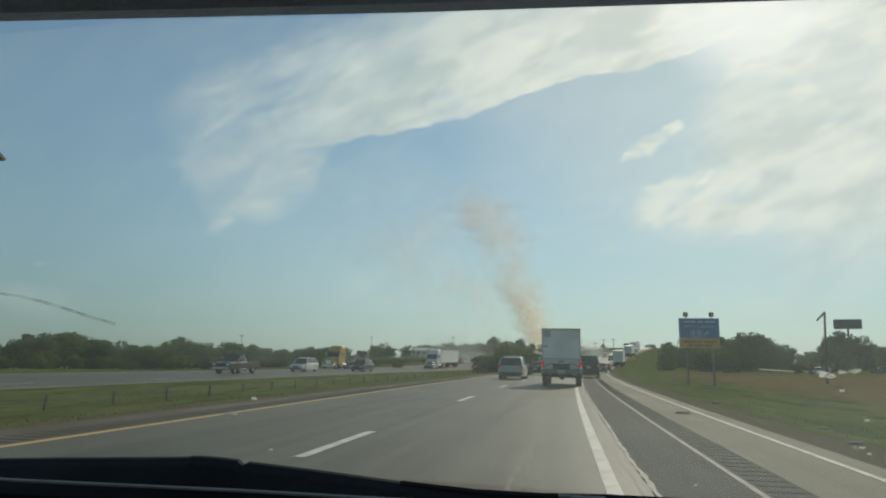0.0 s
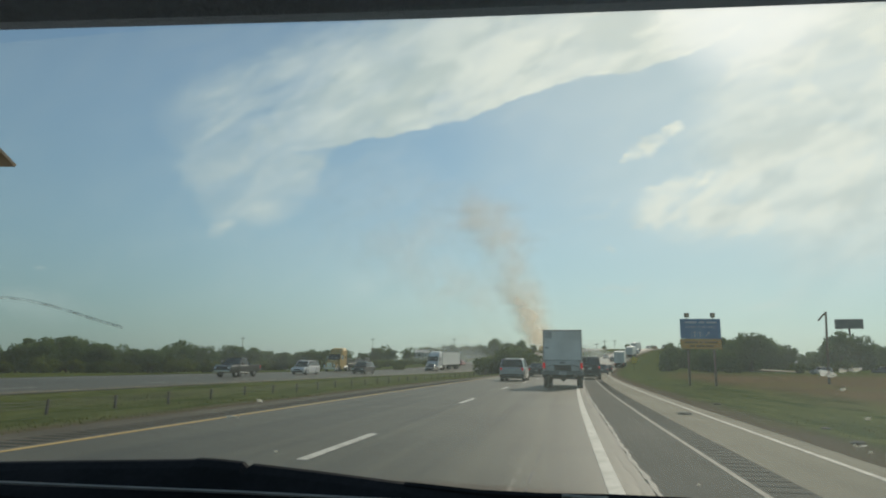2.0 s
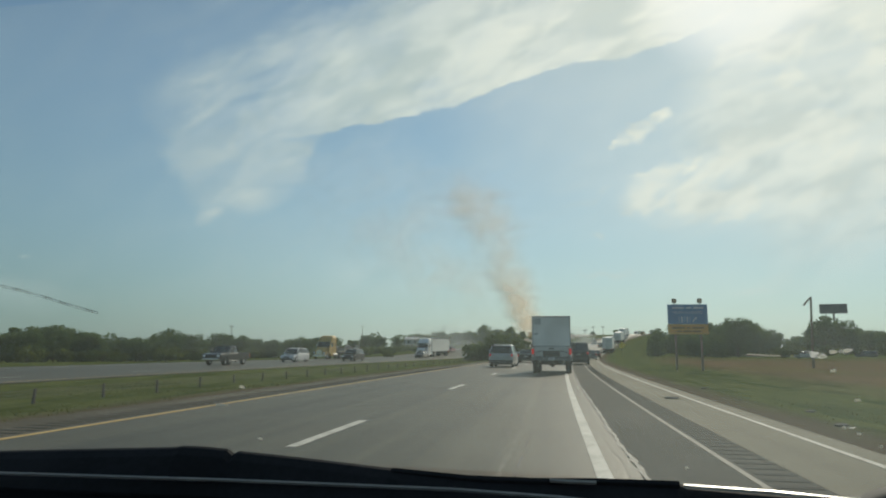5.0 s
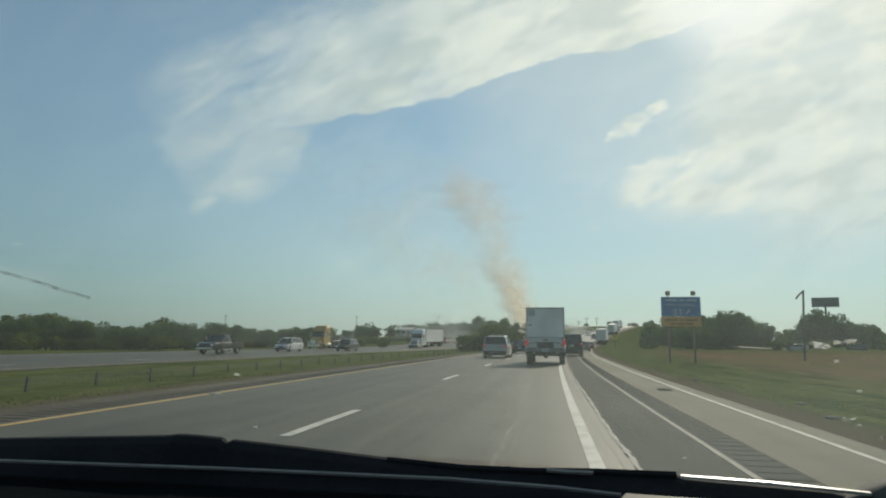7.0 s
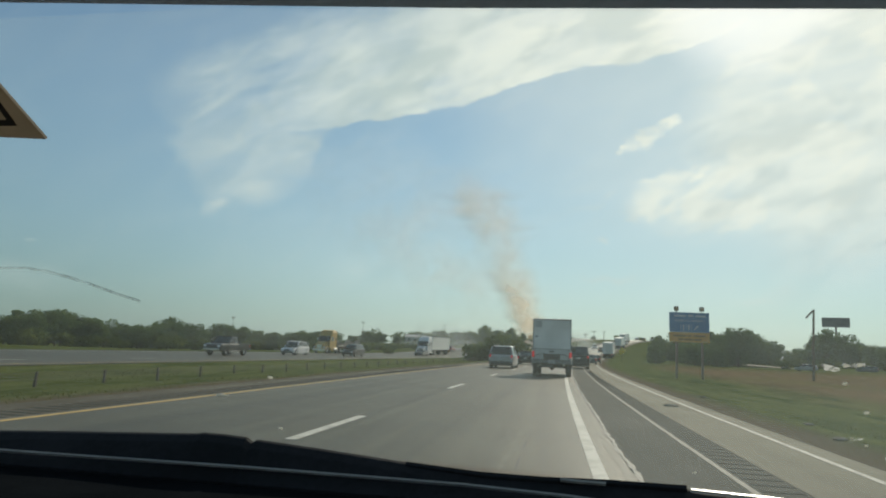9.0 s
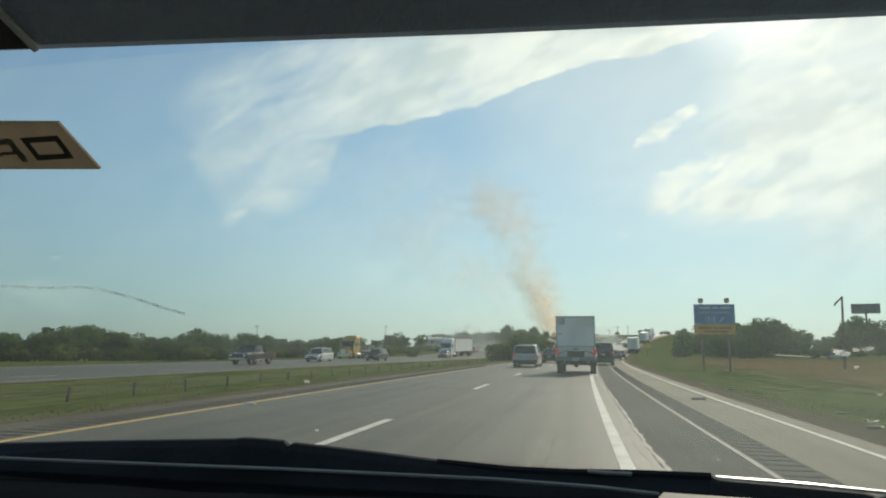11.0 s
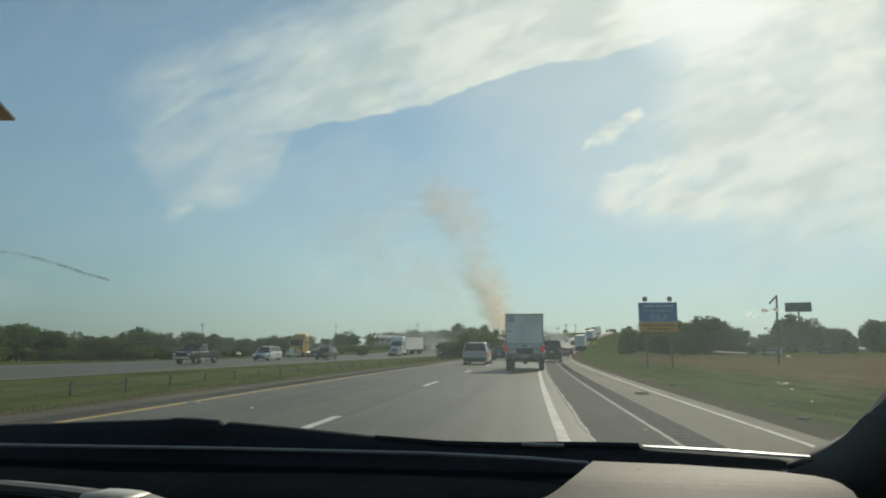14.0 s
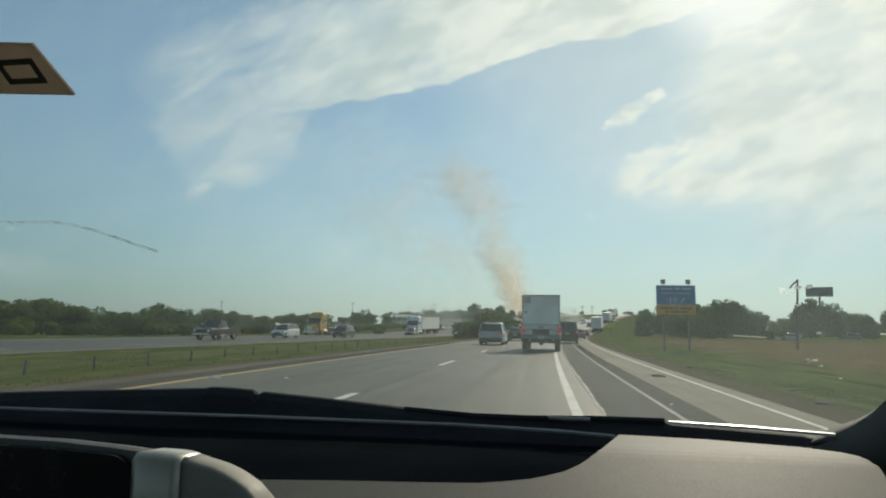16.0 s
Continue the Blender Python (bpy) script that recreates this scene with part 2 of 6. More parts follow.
def asphalt(name, a, b, track, gloss=0.04, rough=0.85):
    """Worn road surface: grain, long wheel streaks along the road, patches."""
    m = bpy.data.materials.new(name)
    m.use_nodes = True
    g = Graph(m.node_tree)
    shader = m.node_tree.nodes["Principled BSDF"]
    coord = g.node("ShaderNodeTexCoord")
    mapping = g.node("ShaderNodeMapping")
    g.put(mapping.inputs[0], coord.outputs["Object"])
    mapping.inputs["Scale"].default_value = (2.2, 0.035, 1)
    streak = g.noise(mapping.outputs[0], 1.0, 5.0, 0.6)
    patch = g.noise(coord.outputs["Object"], 0.22, 3.0, 0.6)
    grain = g.noise(coord.outputs["Object"], 55.0, 3.0, 0.7)
    t = g.math("ADD", g.math("MULTIPLY", streak.outputs[0], track), g.math("MULTIPLY", patch.outputs[0], 0.75 - track))
    t = g.math("ADD", t, g.math("MULTIPLY", grain.outputs[0], 0.25))
    g.put(shader.inputs["Base Color"], g.mix(g.ramp(t, 0.36, 0.64), a, b))
    shader.inputs["Roughness"].default_value = rough
    shader.inputs["Specular IOR Level"].default_value = gloss
    n = g.node("ShaderNodeBump")
    n.inputs["Strength"].default_value, n.inputs["Distance"].default_value = 0.5, 0.01
    g.put(n.inputs["Height"], grain.outputs[0])
    g.put(shader.inputs["Normal"], n.outputs[0])
    return m


def grassland(name):
    """Mown verge by the road, rough brown meadow farther out."""
    m = bpy.data.materials.new(name)
    m.use_nodes = True
    g = Graph(m.node_tree)
    shader = m.node_tree.nodes["Principled BSDF"]
    coord = g.node("ShaderNodeTexCoord")
    lateral = g.node("ShaderNodeAttribute")
    lateral.attribute_name = "lateral"
    off = lateral.outputs["Fac"]
    mapping = g.node("ShaderNodeMapping")
    g.put(mapping.inputs[0], coord.outputs["Object"])
    mapping.inputs["Scale"].default_value = (1.0, 0.25, 1.0)
    broad, mid = g.noise(mapping.outputs[0], 0.09, 4.0, 0.6), g.noise(mapping.outputs[0], 0.8, 5.0, 0.65)
    fine = g.noise(coord.outputs["Object"], 9.0, 4.0, 0.7)
    green = g.mix(g.ramp(mid.outputs[0], 0.38, 0.62), (0.046, 0.062, 0.017), (0.098, 0.113, 0.037))
    green = g.mix(g.ramp(fine.outputs[0], 0.3, 0.75, 0.0, 0.4), green, (0.044, 0.054, 0.014))
    brown = g.mix(g.ramp(mid.outputs[0], 0.3, 0.7), (0.088, 0.062, 0.034), (0.150, 0.108, 0.060))
    brown = g.mix(g.ramp(broad.outputs[0], 0.45, 0.70, 0.0, 0.5), brown, (0.098, 0.104, 0.034))
    wander = g.math("MULTIPLY_ADD", g.math("SUBTRACT", broad.outputs[0], 0.5), 12.0, off)
    place = g.node("ShaderNodeSeparateXYZ")
    g.put(place.inputs[0], coord.outputs["Object"])
    meadow = g.math("MULTIPLY", g.math("MULTIPLY", g.ramp(wander, 11.0, 19.0), g.ramp(wander, 150.0, 90.0)), g.ramp(place.outputs[1], 190.0, 110.0))
    colour = g.mix(meadow, green, brown)
    edge = g.math("MULTIPLY_ADD", g.math("SUBTRACT", mid.outputs[0], 0.5), 1.6, off)
    dirt = g.math("MAXIMUM", g.math("MULTIPLY", g.ramp(edge, 5.8, 4.2), g.ramp(edge, 0.0, 1.0)), g.math("MULTIPLY", g.ramp(edge, -12.4, -9.4), g.ramp(edge, 0.0, -1.0)))
    earth = g.mix(fine.outputs[0], (0.070, 0.054, 0.038), (0.125, 0.102, 0.074))
    colour = g.mix(dirt, colour, earth)
    g.put(shader.inputs["Base Color"], colour)
    shader.inputs["Roughness"].default_value, shader.inputs["Specular IOR Level"].default_value = 0.95, 0.0
    n = g.node("ShaderNodeBump")
    n.inputs["Strength"].default_value, n.inputs["Distance"].default_value = 0.7, 0.08
    g.put(n.inputs["Height"], fine.outputs[0])
    g.put(shader.inputs["Normal"], n.outputs[0])
    return m


def leafy(name, a, b):
    """Leaves, each clump with its own tone, letting some light through."""
    m = bpy.data.materials.new(name)
    m.use_nodes = True
    g = Graph(m.node_tree)
    tree = m.node_tree
    tree.nodes.clear()
    geo, info = g.node("ShaderNodeNewGeometry"), g.node("ShaderNodeObjectInfo")
    tone = g.mix(geo.outputs["Random Per Island"], a, b)
    tone = g.mix(1.0, tone, g.mix(info.outputs["Random"], (0.75, 0.8, 0.8), (1.2, 1.15, 1.0)), "MULTIPLY")
    diffuse, thin = g.node("ShaderNodeBsdfDiffuse"), g.node("ShaderNodeBsdfTranslucent")
    g.put(diffuse.inputs[0], tone), g.put(thin.inputs[0], tone)
    mix, out = g.node("ShaderNodeMixShader"), g.node("ShaderNodeOutputMaterial")
    mix.inputs[0].default_value = 0.45
    g.put(mix.inputs[1], diffuse.outputs[0]), g.put(mix.inputs[2], thin.outputs[0]), g.put(out.inputs[0], mix.outputs[0])
    return m


def glass_pane(name, film):
    """Clear glass with a thin film of dust that scatters the light, its sideways gradient painting sun glare."""
    m = bpy.data.materials.new(name)
    m.use_nodes = True
    g = Graph(m.node_tree)
    m.node_tree.nodes.clear()
    coord = g.node("ShaderNodeTexCoord")
    dust = g.noise(coord.outputs["Object"], 3.0, 5.0, 0.6)
    clear, veil, gloss = g.node("ShaderNodeBsdfTransparent"), g.node("ShaderNodeBsdfTranslucent"), g.node("ShaderNodeBsdfGlossy")
    clear.inputs[0].default_value = (0.97, 0.985, 0.985, 1)
    veil.inputs[0].default_value = (0.79, 0.94, 0.91, 1)
    gloss.inputs["Roughness"].default_value = 0.05
    one, two, out = g.node("ShaderNodeMixShader"), g.node("ShaderNodeMixShader"), g.node("ShaderNodeOutputMaterial")
    side = g.node("ShaderNodeSeparateXYZ")
    g.put(side.inputs[0], coord.outputs["Object"])
    # film grows to the right, painting the stronger glare on the sun's side
    share = g.ramp(side.outputs[0], -0.3, 0.75, 0.6, 1.35, "LINEAR")
    g.put(one.inputs[0], g.math("MULTIPLY", g.ramp(dust.outputs[0], 0.3, 0.7, film * 0.85, film * 1.15), share))
    g.put(one.inputs[1], clear.outputs[0]), g.put(one.inputs[2], veil.outputs[0])
    two.inputs[0].default_value = 0.015
    g.put(two.inputs[1], one.outputs[0]), g.put(two.inputs[2], gloss.outputs[0]), g.put(out.inputs[0], two.outputs[0])
    return m


def thin_sheet(name, a, through_share):
    """Paper or dried dirt on glass: lit from behind it glows softly."""
    m = bpy.data.materials.new(name)
    m.use_nodes = True
    g = Graph(m.node_tree)
    m.node_tree.nodes.clear()
    coord = g.node("ShaderNodeTexCoord")
    mottle = g.noise(coord.outputs["Object"], 25.0, 4.0)
    tone = g.mix(g.ramp(mottle.outputs[0], 0.3, 0.7), a, tuple(c * 0.85 for c in a))
    front, thin = g.node("ShaderNodeBsdfDiffuse"), g.node("ShaderNodeBsdfTranslucent")
    g.put(front.inputs[0], tone), g.put(thin.inputs[0], tone)
    mix, out = g.node("ShaderNodeMixShader"), g.node("ShaderNodeOutputMaterial")
    mix.inputs[0].default_value = through_share
    g.put(mix.inputs[1], front.outputs[0]), g.put(mix.inputs[2], thin.outputs[0]), g.put(out.inputs[0], mix.outputs[0])
    return m


def smoke_like_smear(name, a, least=0.03, most=0.34):
    """A thin milky smear on glass, half of it clear."""
    m = thin_sheet(name, a, 0.8)
    g = Graph(m.node_tree)
    out = next(n for n in m.node_tree.nodes if n.bl_idname == "ShaderNodeOutputMaterial")
    body = out.inputs[0].links[0].from_socket
    coord, clear, mix = g.node("ShaderNodeTexCoord"), g.node("ShaderNodeBsdfTransparent"), g.node("ShaderNodeMixShader")
    patchy = g.noise(coord.outputs["Object"], 90.0, 3.0)
    g.put(mix.inputs[0], g.ramp(patchy.outputs[0], 0.35, 0.7, least, most))
    g.put(mix.inputs[1], clear.outputs[0]), g.put(mix.inputs[2], body), g.put(out.inputs[0], mix.outputs[0])
    return m


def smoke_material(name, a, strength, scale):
    """Drifting smoke and painted distance haze: each sheet thins out towards its rim and breaks up in noise."""
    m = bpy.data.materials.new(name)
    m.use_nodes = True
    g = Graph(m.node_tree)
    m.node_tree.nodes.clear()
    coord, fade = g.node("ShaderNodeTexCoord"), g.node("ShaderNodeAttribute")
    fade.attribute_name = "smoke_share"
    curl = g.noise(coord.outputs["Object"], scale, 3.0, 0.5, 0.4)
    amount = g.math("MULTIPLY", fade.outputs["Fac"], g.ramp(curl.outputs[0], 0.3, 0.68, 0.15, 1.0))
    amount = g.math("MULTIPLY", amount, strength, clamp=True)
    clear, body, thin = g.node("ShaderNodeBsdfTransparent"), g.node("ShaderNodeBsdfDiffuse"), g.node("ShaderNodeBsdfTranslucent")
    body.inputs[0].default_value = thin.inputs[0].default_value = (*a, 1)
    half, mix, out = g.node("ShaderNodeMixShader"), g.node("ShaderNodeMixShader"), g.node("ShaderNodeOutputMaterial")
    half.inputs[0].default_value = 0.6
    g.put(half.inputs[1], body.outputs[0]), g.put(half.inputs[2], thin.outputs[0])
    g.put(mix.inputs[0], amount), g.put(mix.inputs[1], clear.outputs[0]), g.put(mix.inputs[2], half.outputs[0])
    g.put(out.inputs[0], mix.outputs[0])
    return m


M_ROAD = asphalt("road_asphalt", (0.040, 0.035, 0.024), (0.092, 0.082, 0.056), 0.50, 0.11, 0.52)
M_SHOULDER = asphalt("shoulder_asphalt", (0.046, 0.044, 0.038), (0.078, 0.075, 0.065), 0.3)
M_CONCRETE = asphalt("shoulder_concrete", (0.150, 0.138, 0.104), (0.215, 0.198, 0.152), 0.30)
M_GRIT = asphalt("median_grit", (0.070, 0.062, 0.047), (0.120, 0.108, 0.084), 0.25)
M_GROOVE = asphalt("rumble_groove", (0.028, 0.027, 0.026), (0.055, 0.053, 0.048), 0.2)
M_SCUFF = asphalt("pale_scuff", (0.085, 0.080, 0.062), (0.125, 0.119, 0.094), 0.3, 0.3, 0.7)
M_SEAM = material("tar_seam", (0.020, 0.020, 0.020), (0.06, 0.058, 0.05), 0.7, scale=2.0)
M_WHITE_LINE = material("white_marking", (0.55, 0.54, 0.49), (0.36, 0.35, 0.31), 0.7, scale=2.5, fine=30.0, bump=0.3, spec=0.15)
M_FADED_LINE = material("faded_marking", (0.215, 0.205, 0.175), (0.14, 0.135, 0.115), 0.75, scale=2.5, fine=30.0, bump=0.3, spec=0.15)
M_EDGE_LINE = material("worn_edge_marking", (0.42, 0.41, 0.36), (0.27, 0.26, 0.225), 0.75, scale=2.5, fine=30.0, bump=0.3, spec=0.15)
M_YELLOW_LINE = material("yellow_marking", (0.54, 0.37, 0.14), (0.38, 0.27, 0.11), 0.7, scale=2.5, fine=30.0, bump=0.3, spec=0.15)
M_GRASS = grassland("verge_grass")
M_BLADE = leafy("grass_blades", (0.050, 0.066, 0.016), (0.105, 0.112, 0.036))
M_LEAF = leafy("tree_leaves", (0.056, 0.094, 0.040), (0.124, 0.172, 0.080))
M_BUSH = leafy("bush_leaves", (0.055, 0.082, 0.030), (0.110, 0.140, 0.052))
M_BARK = material("bark", (0.085, 0.065, 0.048), (0.045, 0.035, 0.028), 0.9, bump=0.5, stretch=(1, 1, 0.2))
M_POST = material("post_steel", (0.035, 0.030, 0.026), (0.060, 0.052, 0.044), 0.75)
M_GALV = material("galvanised_steel", (0.33, 0.33, 0.32), (0.24, 0.24, 0.23), 0.5, 0.6)
M_WOOD = material("weathered_wood", (0.115, 0.085, 0.060), (0.18, 0.14, 0.10), 0.85, bump=0.4, stretch=(1, 1, 0.15))
M_TYRE = material("tyre_rubber", (0.018, 0.018, 0.019), (0.030, 0.030, 0.030), 0.85)
M_RIM = material("wheel_rim", (0.42, 0.42, 0.43), (0.30, 0.30, 0.31), 0.3, 0.8)
M_CHROME = material("chrome", (0.70, 0.71, 0.72), (0.6, 0.6, 0.61), 0.15, 1.0)
M_DARK = material("dark_trim", (0.020, 0.021, 0.023), (0.030, 0.031, 0.033), 0.6)
M_WINDOW = material("tinted_window", (0.012, 0.015, 0.018), (0.018, 0.022, 0.026), 0.08, spec=0.8)
M_TAIL = lamp_material("tail_light", (0.50, 0.008, 0.012), 0.45)
M_HEAD = material("headlight", (0.72, 0.74, 0.76), (0.5, 0.52, 0.55), 0.15)
M_PLATE = material("plate", (0.55, 0.57, 0.58), (0.45, 0.47, 0.48), 0.5)
M_BUMPER = material("dull_bumper", (0.20, 0.20, 0.20), (0.13, 0.13, 0.13), 0.5, 0.3, scale=2.0)
M_BOX = material("box_panel", (0.78, 0.78, 0.75), (0.60, 0.60, 0.57), 0.55, scale=1.2, fine=14.0, bump=0.1)
M_BOX_STAIN = material("box_patch", (0.34, 0.34, 0.34), (0.45, 0.45, 0.44), 0.6, scale=3.0)
M_TRAILER = material("trailer_side", (0.74, 0.74, 0.71), (0.64, 0.64, 0.61), 0.45, scale=0.5, fine=8.0)
P_WHITE, P_SILVER = paint("white_paint", (0.66, 0.67, 0.68), 0.0), paint("silver_paint", (0.36, 0.37, 0.385), 0.6)
P_BLACK, P_GREY = paint("black_paint", (0.020, 0.022, 0.028)), paint("grey_paint", (0.12, 0.125, 0.135), 0.5)
P_YELLOW, P_RED = material("yellow_paint", (0.46, 0.31, 0.11), (0.38, 0.26, 0.09), 0.6, scale=0.8, fine=12.0, spec=0.2), paint("red_paint", (0.30, 0.03, 0.03))
P_PALE = paint("pale_silver_paint", (0.52, 0.53, 0.53), 0.25)
M_SIGN_BLUE = material("blue_sign_sheet", (0.045, 0.175, 0.370), (0.055, 0.195, 0.410), 0.5, scale=0.8)
M_SIGN_AMBER = material("amber_sign_sheet", (0.62, 0.30, 0.06), (0.55, 0.27, 0.06), 0.5, scale=0.8)
M_SIGN_YELLOW = material("yellow_sign_sheet", (0.70, 0.50, 0.03), (0.62, 0.44, 0.03), 0.5)
M_SIGN_WHITE = material("white_legend", (0.55, 0.60, 0.66), (0.45, 0.50, 0.58), 0.5)
M_SIGN_BROWN = material("dark_legend", (0.20, 0.10, 0.03), (0.26, 0.13, 0.04), 0.6)
M_AMBER_LAMP = material("amber_lens", (0.40, 0.27, 0.12), (0.3, 0.2, 0.1), 0.4)
M_BOARD = material("billboard_face", (0.12, 0.125, 0.135), (0.17, 0.175, 0.18), 0.7, scale=0.3)
M_ROOF = material("far_roof", (0.42, 0.42, 0.42), (0.34, 0.34, 0.34), 0.7)
M_WALL = material("far_wall", (0.50, 0.47, 0.42), (0.42, 0.40, 0.36), 0.8)
M_DASH = material("dashboard_vinyl", (0.076, 0.075, 0.063), (0.056, 0.055, 0.047), 0.66, scale=6.0, fine=420.0, bump=0.03, spec=0.25)
M_HOOD = material("hood_vinyl", (0.20, 0.20, 0.19), (0.16, 0.16, 0.155), 0.6, scale=6.0, fine=320.0, bump=0.04, spec=0.3)
M_FLANK = material("flank_vinyl", (0.27, 0.255, 0.215), (0.22, 0.208, 0.175), 0.6, scale=6.0, fine=320.0, bump=0.04, spec=0.3)
M_WELL = material("black_dash_well", (0.006, 0.0075, 0.009), (0.009, 0.011, 0.013), 0.95, scale=6.0, fine=200.0, spec=0.0)
M_RIMLINE = material("dash_edge", (0.30, 0.30, 0.30), (0.23, 0.23, 0.23), 0.5, scale=8.0)
M_COWL = material("black_cowl_plastic", (0.013, 0.015, 0.018), (0.022, 0.024, 0.029), 0.75, scale=5.0, fine=90.0, bump=0.1, spec=0.12)
M_LINING = material("grey_roof_lining", (0.64, 0.74, 0.92), (0.58, 0.67, 0.84), 0.95, scale=5.0, fine=160.0, bump=0.2)
M_PILLAR = material("grey_pillar_trim", (0.066, 0.065, 0.062), (0.054, 0.053, 0.050), 0.8, scale=5.0, fine=420.0, bump=0.03)
M_SILVER = material("brushed_silver_trim", (0.58, 0.54, 0.46), (0.48, 0.45, 0.38), 0.34, 0.25, scale=4.0)
M_SCREEN = material("dark_instrument_face", (0.006, 0.007, 0.009), (0.010, 0.011, 0.013), 0.25)
M_VISOR = material("sun_visor_vinyl", (0.10, 0.095, 0.088), (0.14, 0.132, 0.12), 0.8, scale=9.0)
M_VISOR_EDGE = material("sun_visor_piping", (0.86, 0.87, 0.88), rough=0.6)
# pale colour that paints the sun's glint on the glass foot
M_EDGE_GLINT = material("pale_edge_glint", (0.55, 0.55, 0.53), (0.38, 0.38, 0.36), 0.35, scale=12.0)
M_STICKER = thin_sheet("tan_sticker_back", (0.50, 0.445, 0.365), 0.45)
M_STICKER_INK = material("sticker_ink", (0.085, 0.075, 0.070), (0.13, 0.115, 0.10), 0.8, scale=30.0)
M_CRACK = smoke_like_smear("crack_in_glass", (0.34, 0.44, 0.46), 0.18, 0.50)
M_SMEAR = smoke_like_smear("dried_smear", (0.85, 0.86, 0.84), 0.10, 0.55)
M_SPECK = thin_sheet("dried_splash", (0.85, 0.85, 0.80), 0.75)
M_GLASS = glass_pane("windshield_glass", 0.052)
M_CARGO = material("stacked_cargo", (0.16, 0.16, 0.15), (0.28, 0.27, 0.25), 0.7, scale=2.0)
M_SMOKE = smoke_material("tan_smoke", (0.70, 0.55, 0.40), 0.56, 0.050)
# low smoke, and the distance haze painted before fields and woods
M_SMOKE_AND_HAZE = smoke_material("pale_smoke_and_haze", (0.52, 0.58, 0.60), 0.55, 0.08)
M_DEBRIS = material("tyre_debris", (0.03, 0.028, 0.026), (0.06, 0.055, 0.05), 0.9)


# ---- mesh helpers ----
def mesh_of(name, bm, mat, smooth=False):
    me = bpy.data.meshes.new(name)
    bmesh.ops.recalc_face_normals(bm, faces=bm.faces)
    bm.to_mesh(me)
    bm.free()
    for m in mat if isinstance(mat, (list, tuple)) else [mat]:
        me.materials.append(m)
    if smooth:
        me.polygons.foreach_set("use_smooth", [True] * len(me.polygons))
    return me


def part(name, bm, mat, parent=None, label="", smooth=False):
    """One bmesh as one mesh object, under a thing or under a part."""
    ob = new(name, mesh_of(name, bm, mat, smooth))
    ob.parent = parent
    return tagged(ob, label)


def thing(name, label, category, place=None, group="", kind=""):
    """An empty at the base of a thing, to carry its parts."""
    ob = new(name)
    if place is not None:
        ob.matrix_basis = place
    return tagged(ob, label, category, group, kind)


def box(x0, x1, y0, y1, z0, z1, bevel=0.0, bm=None, segments=1):
    bm = bm or bmesh.new()
    v = [bm.verts.new((x, y, z)) for x in (x0, x1) for y in (y0, y1) for z in (z0, z1)]
    faces = [bm.faces.new([v[i] for i in f]) for f in ((0, 1, 3, 2), (4, 6, 7, 5), (0, 4, 5, 1), (2, 3, 7, 6), (0, 2, 6, 4), (1, 5, 7, 3))]
    if bevel:
        edges = {e for f in faces for e in f.edges}
        bmesh.ops.bevel(bm, geom=list(edges), offset=bevel, segments=segments, affect="EDGES", profile=0.6)
    return bm


def loft(rings, bm=None, caps=True):
    """Joins rings of points, all of one length, into a skin."""
    bm = bm or bmesh.new()
    rows = [[bm.verts.new(p) for p in ring] for ring in rings]
    n = len(rows[0])
    for a, b in zip(rows, rows[1:]):
        for i in range(n):
            bm.faces.new((a[i], a[(i + 1) % n], b[(i + 1) % n], b[i]))
    if caps:
        bm.faces.new(rows[0][::-1]), bm.faces.new(rows[-1])
    return bm


def slab(outline, z0, z1, bevel=0.0, segments=2):
    """A flat plate with an outline of its own."""
    bm = bmesh.new()
    low = [bm.verts.new((x, y, z0)) for x, y in outline]
    high = [bm.verts.new((x, y, z1)) for x, y in outline]
    n = len(outline)
    top = bm.faces.new(high)
    bm.faces.new(low[::-1])
    for i in range(n):
        bm.faces.new((low[i], low[(i + 1) % n], high[(i + 1) % n], high[i]))
    if bevel:
        bmesh.ops.bevel(bm, geom=list(top.edges), offset=bevel, segments=segments, affect="EDGES", profile=0.6)
    return bm


def tube(points, radius, sides=6, bm=None, taper=None):
    """A round bar along points; taper gives the radius at the end."""
    pts = [Vector(p) for p in points]
    rings = []
    for i, p in enumerate(pts):
        way = (pts[min(i + 1, len(pts) - 1)] - pts[max(i - 1, 0)]).normalized()
        side = way.cross(Vector((0.31, 0.17, 0.93))).normalized()
        other = way.cross(side)
        r = radius if taper is None else radius + (taper - radius) * i / max(1, len(pts) - 1)
        rings.append([p + side * r * math.cos(a) + other * r * math.sin(a) for a in (2 * math.pi * k / sides for k in range(sides))])
    return loft(rings, bm)


def wheel_rings(r, w, inner, sides=20):
    """A tyre's rings, its axle along x."""
    prof = [(-w / 2, inner), (-w / 2, r * 0.93), (-w * 0.36, r), (w * 0.36, r), (w / 2, r * 0.93), (w / 2, inner)]
    return [[(x, q * math.cos(a), q * math.sin(a)) for x, q in prof] for a in (2 * math.pi * k / sides for k in range(sides))]


def tyre_mesh(r, w, inner):
    bm = bmesh.new()
    rings = wheel_rings(r, w, inner)
    rows = [[bm.verts.new(p) for p in ring] for ring in rings]
    for i, a in enumerate(rows):
        b = rows[(i + 1) % len(rows)]
        for k in range(len(a) - 1):
            bm.faces.new((a[k], a[k + 1], b[k + 1], b[k]))
    return bm


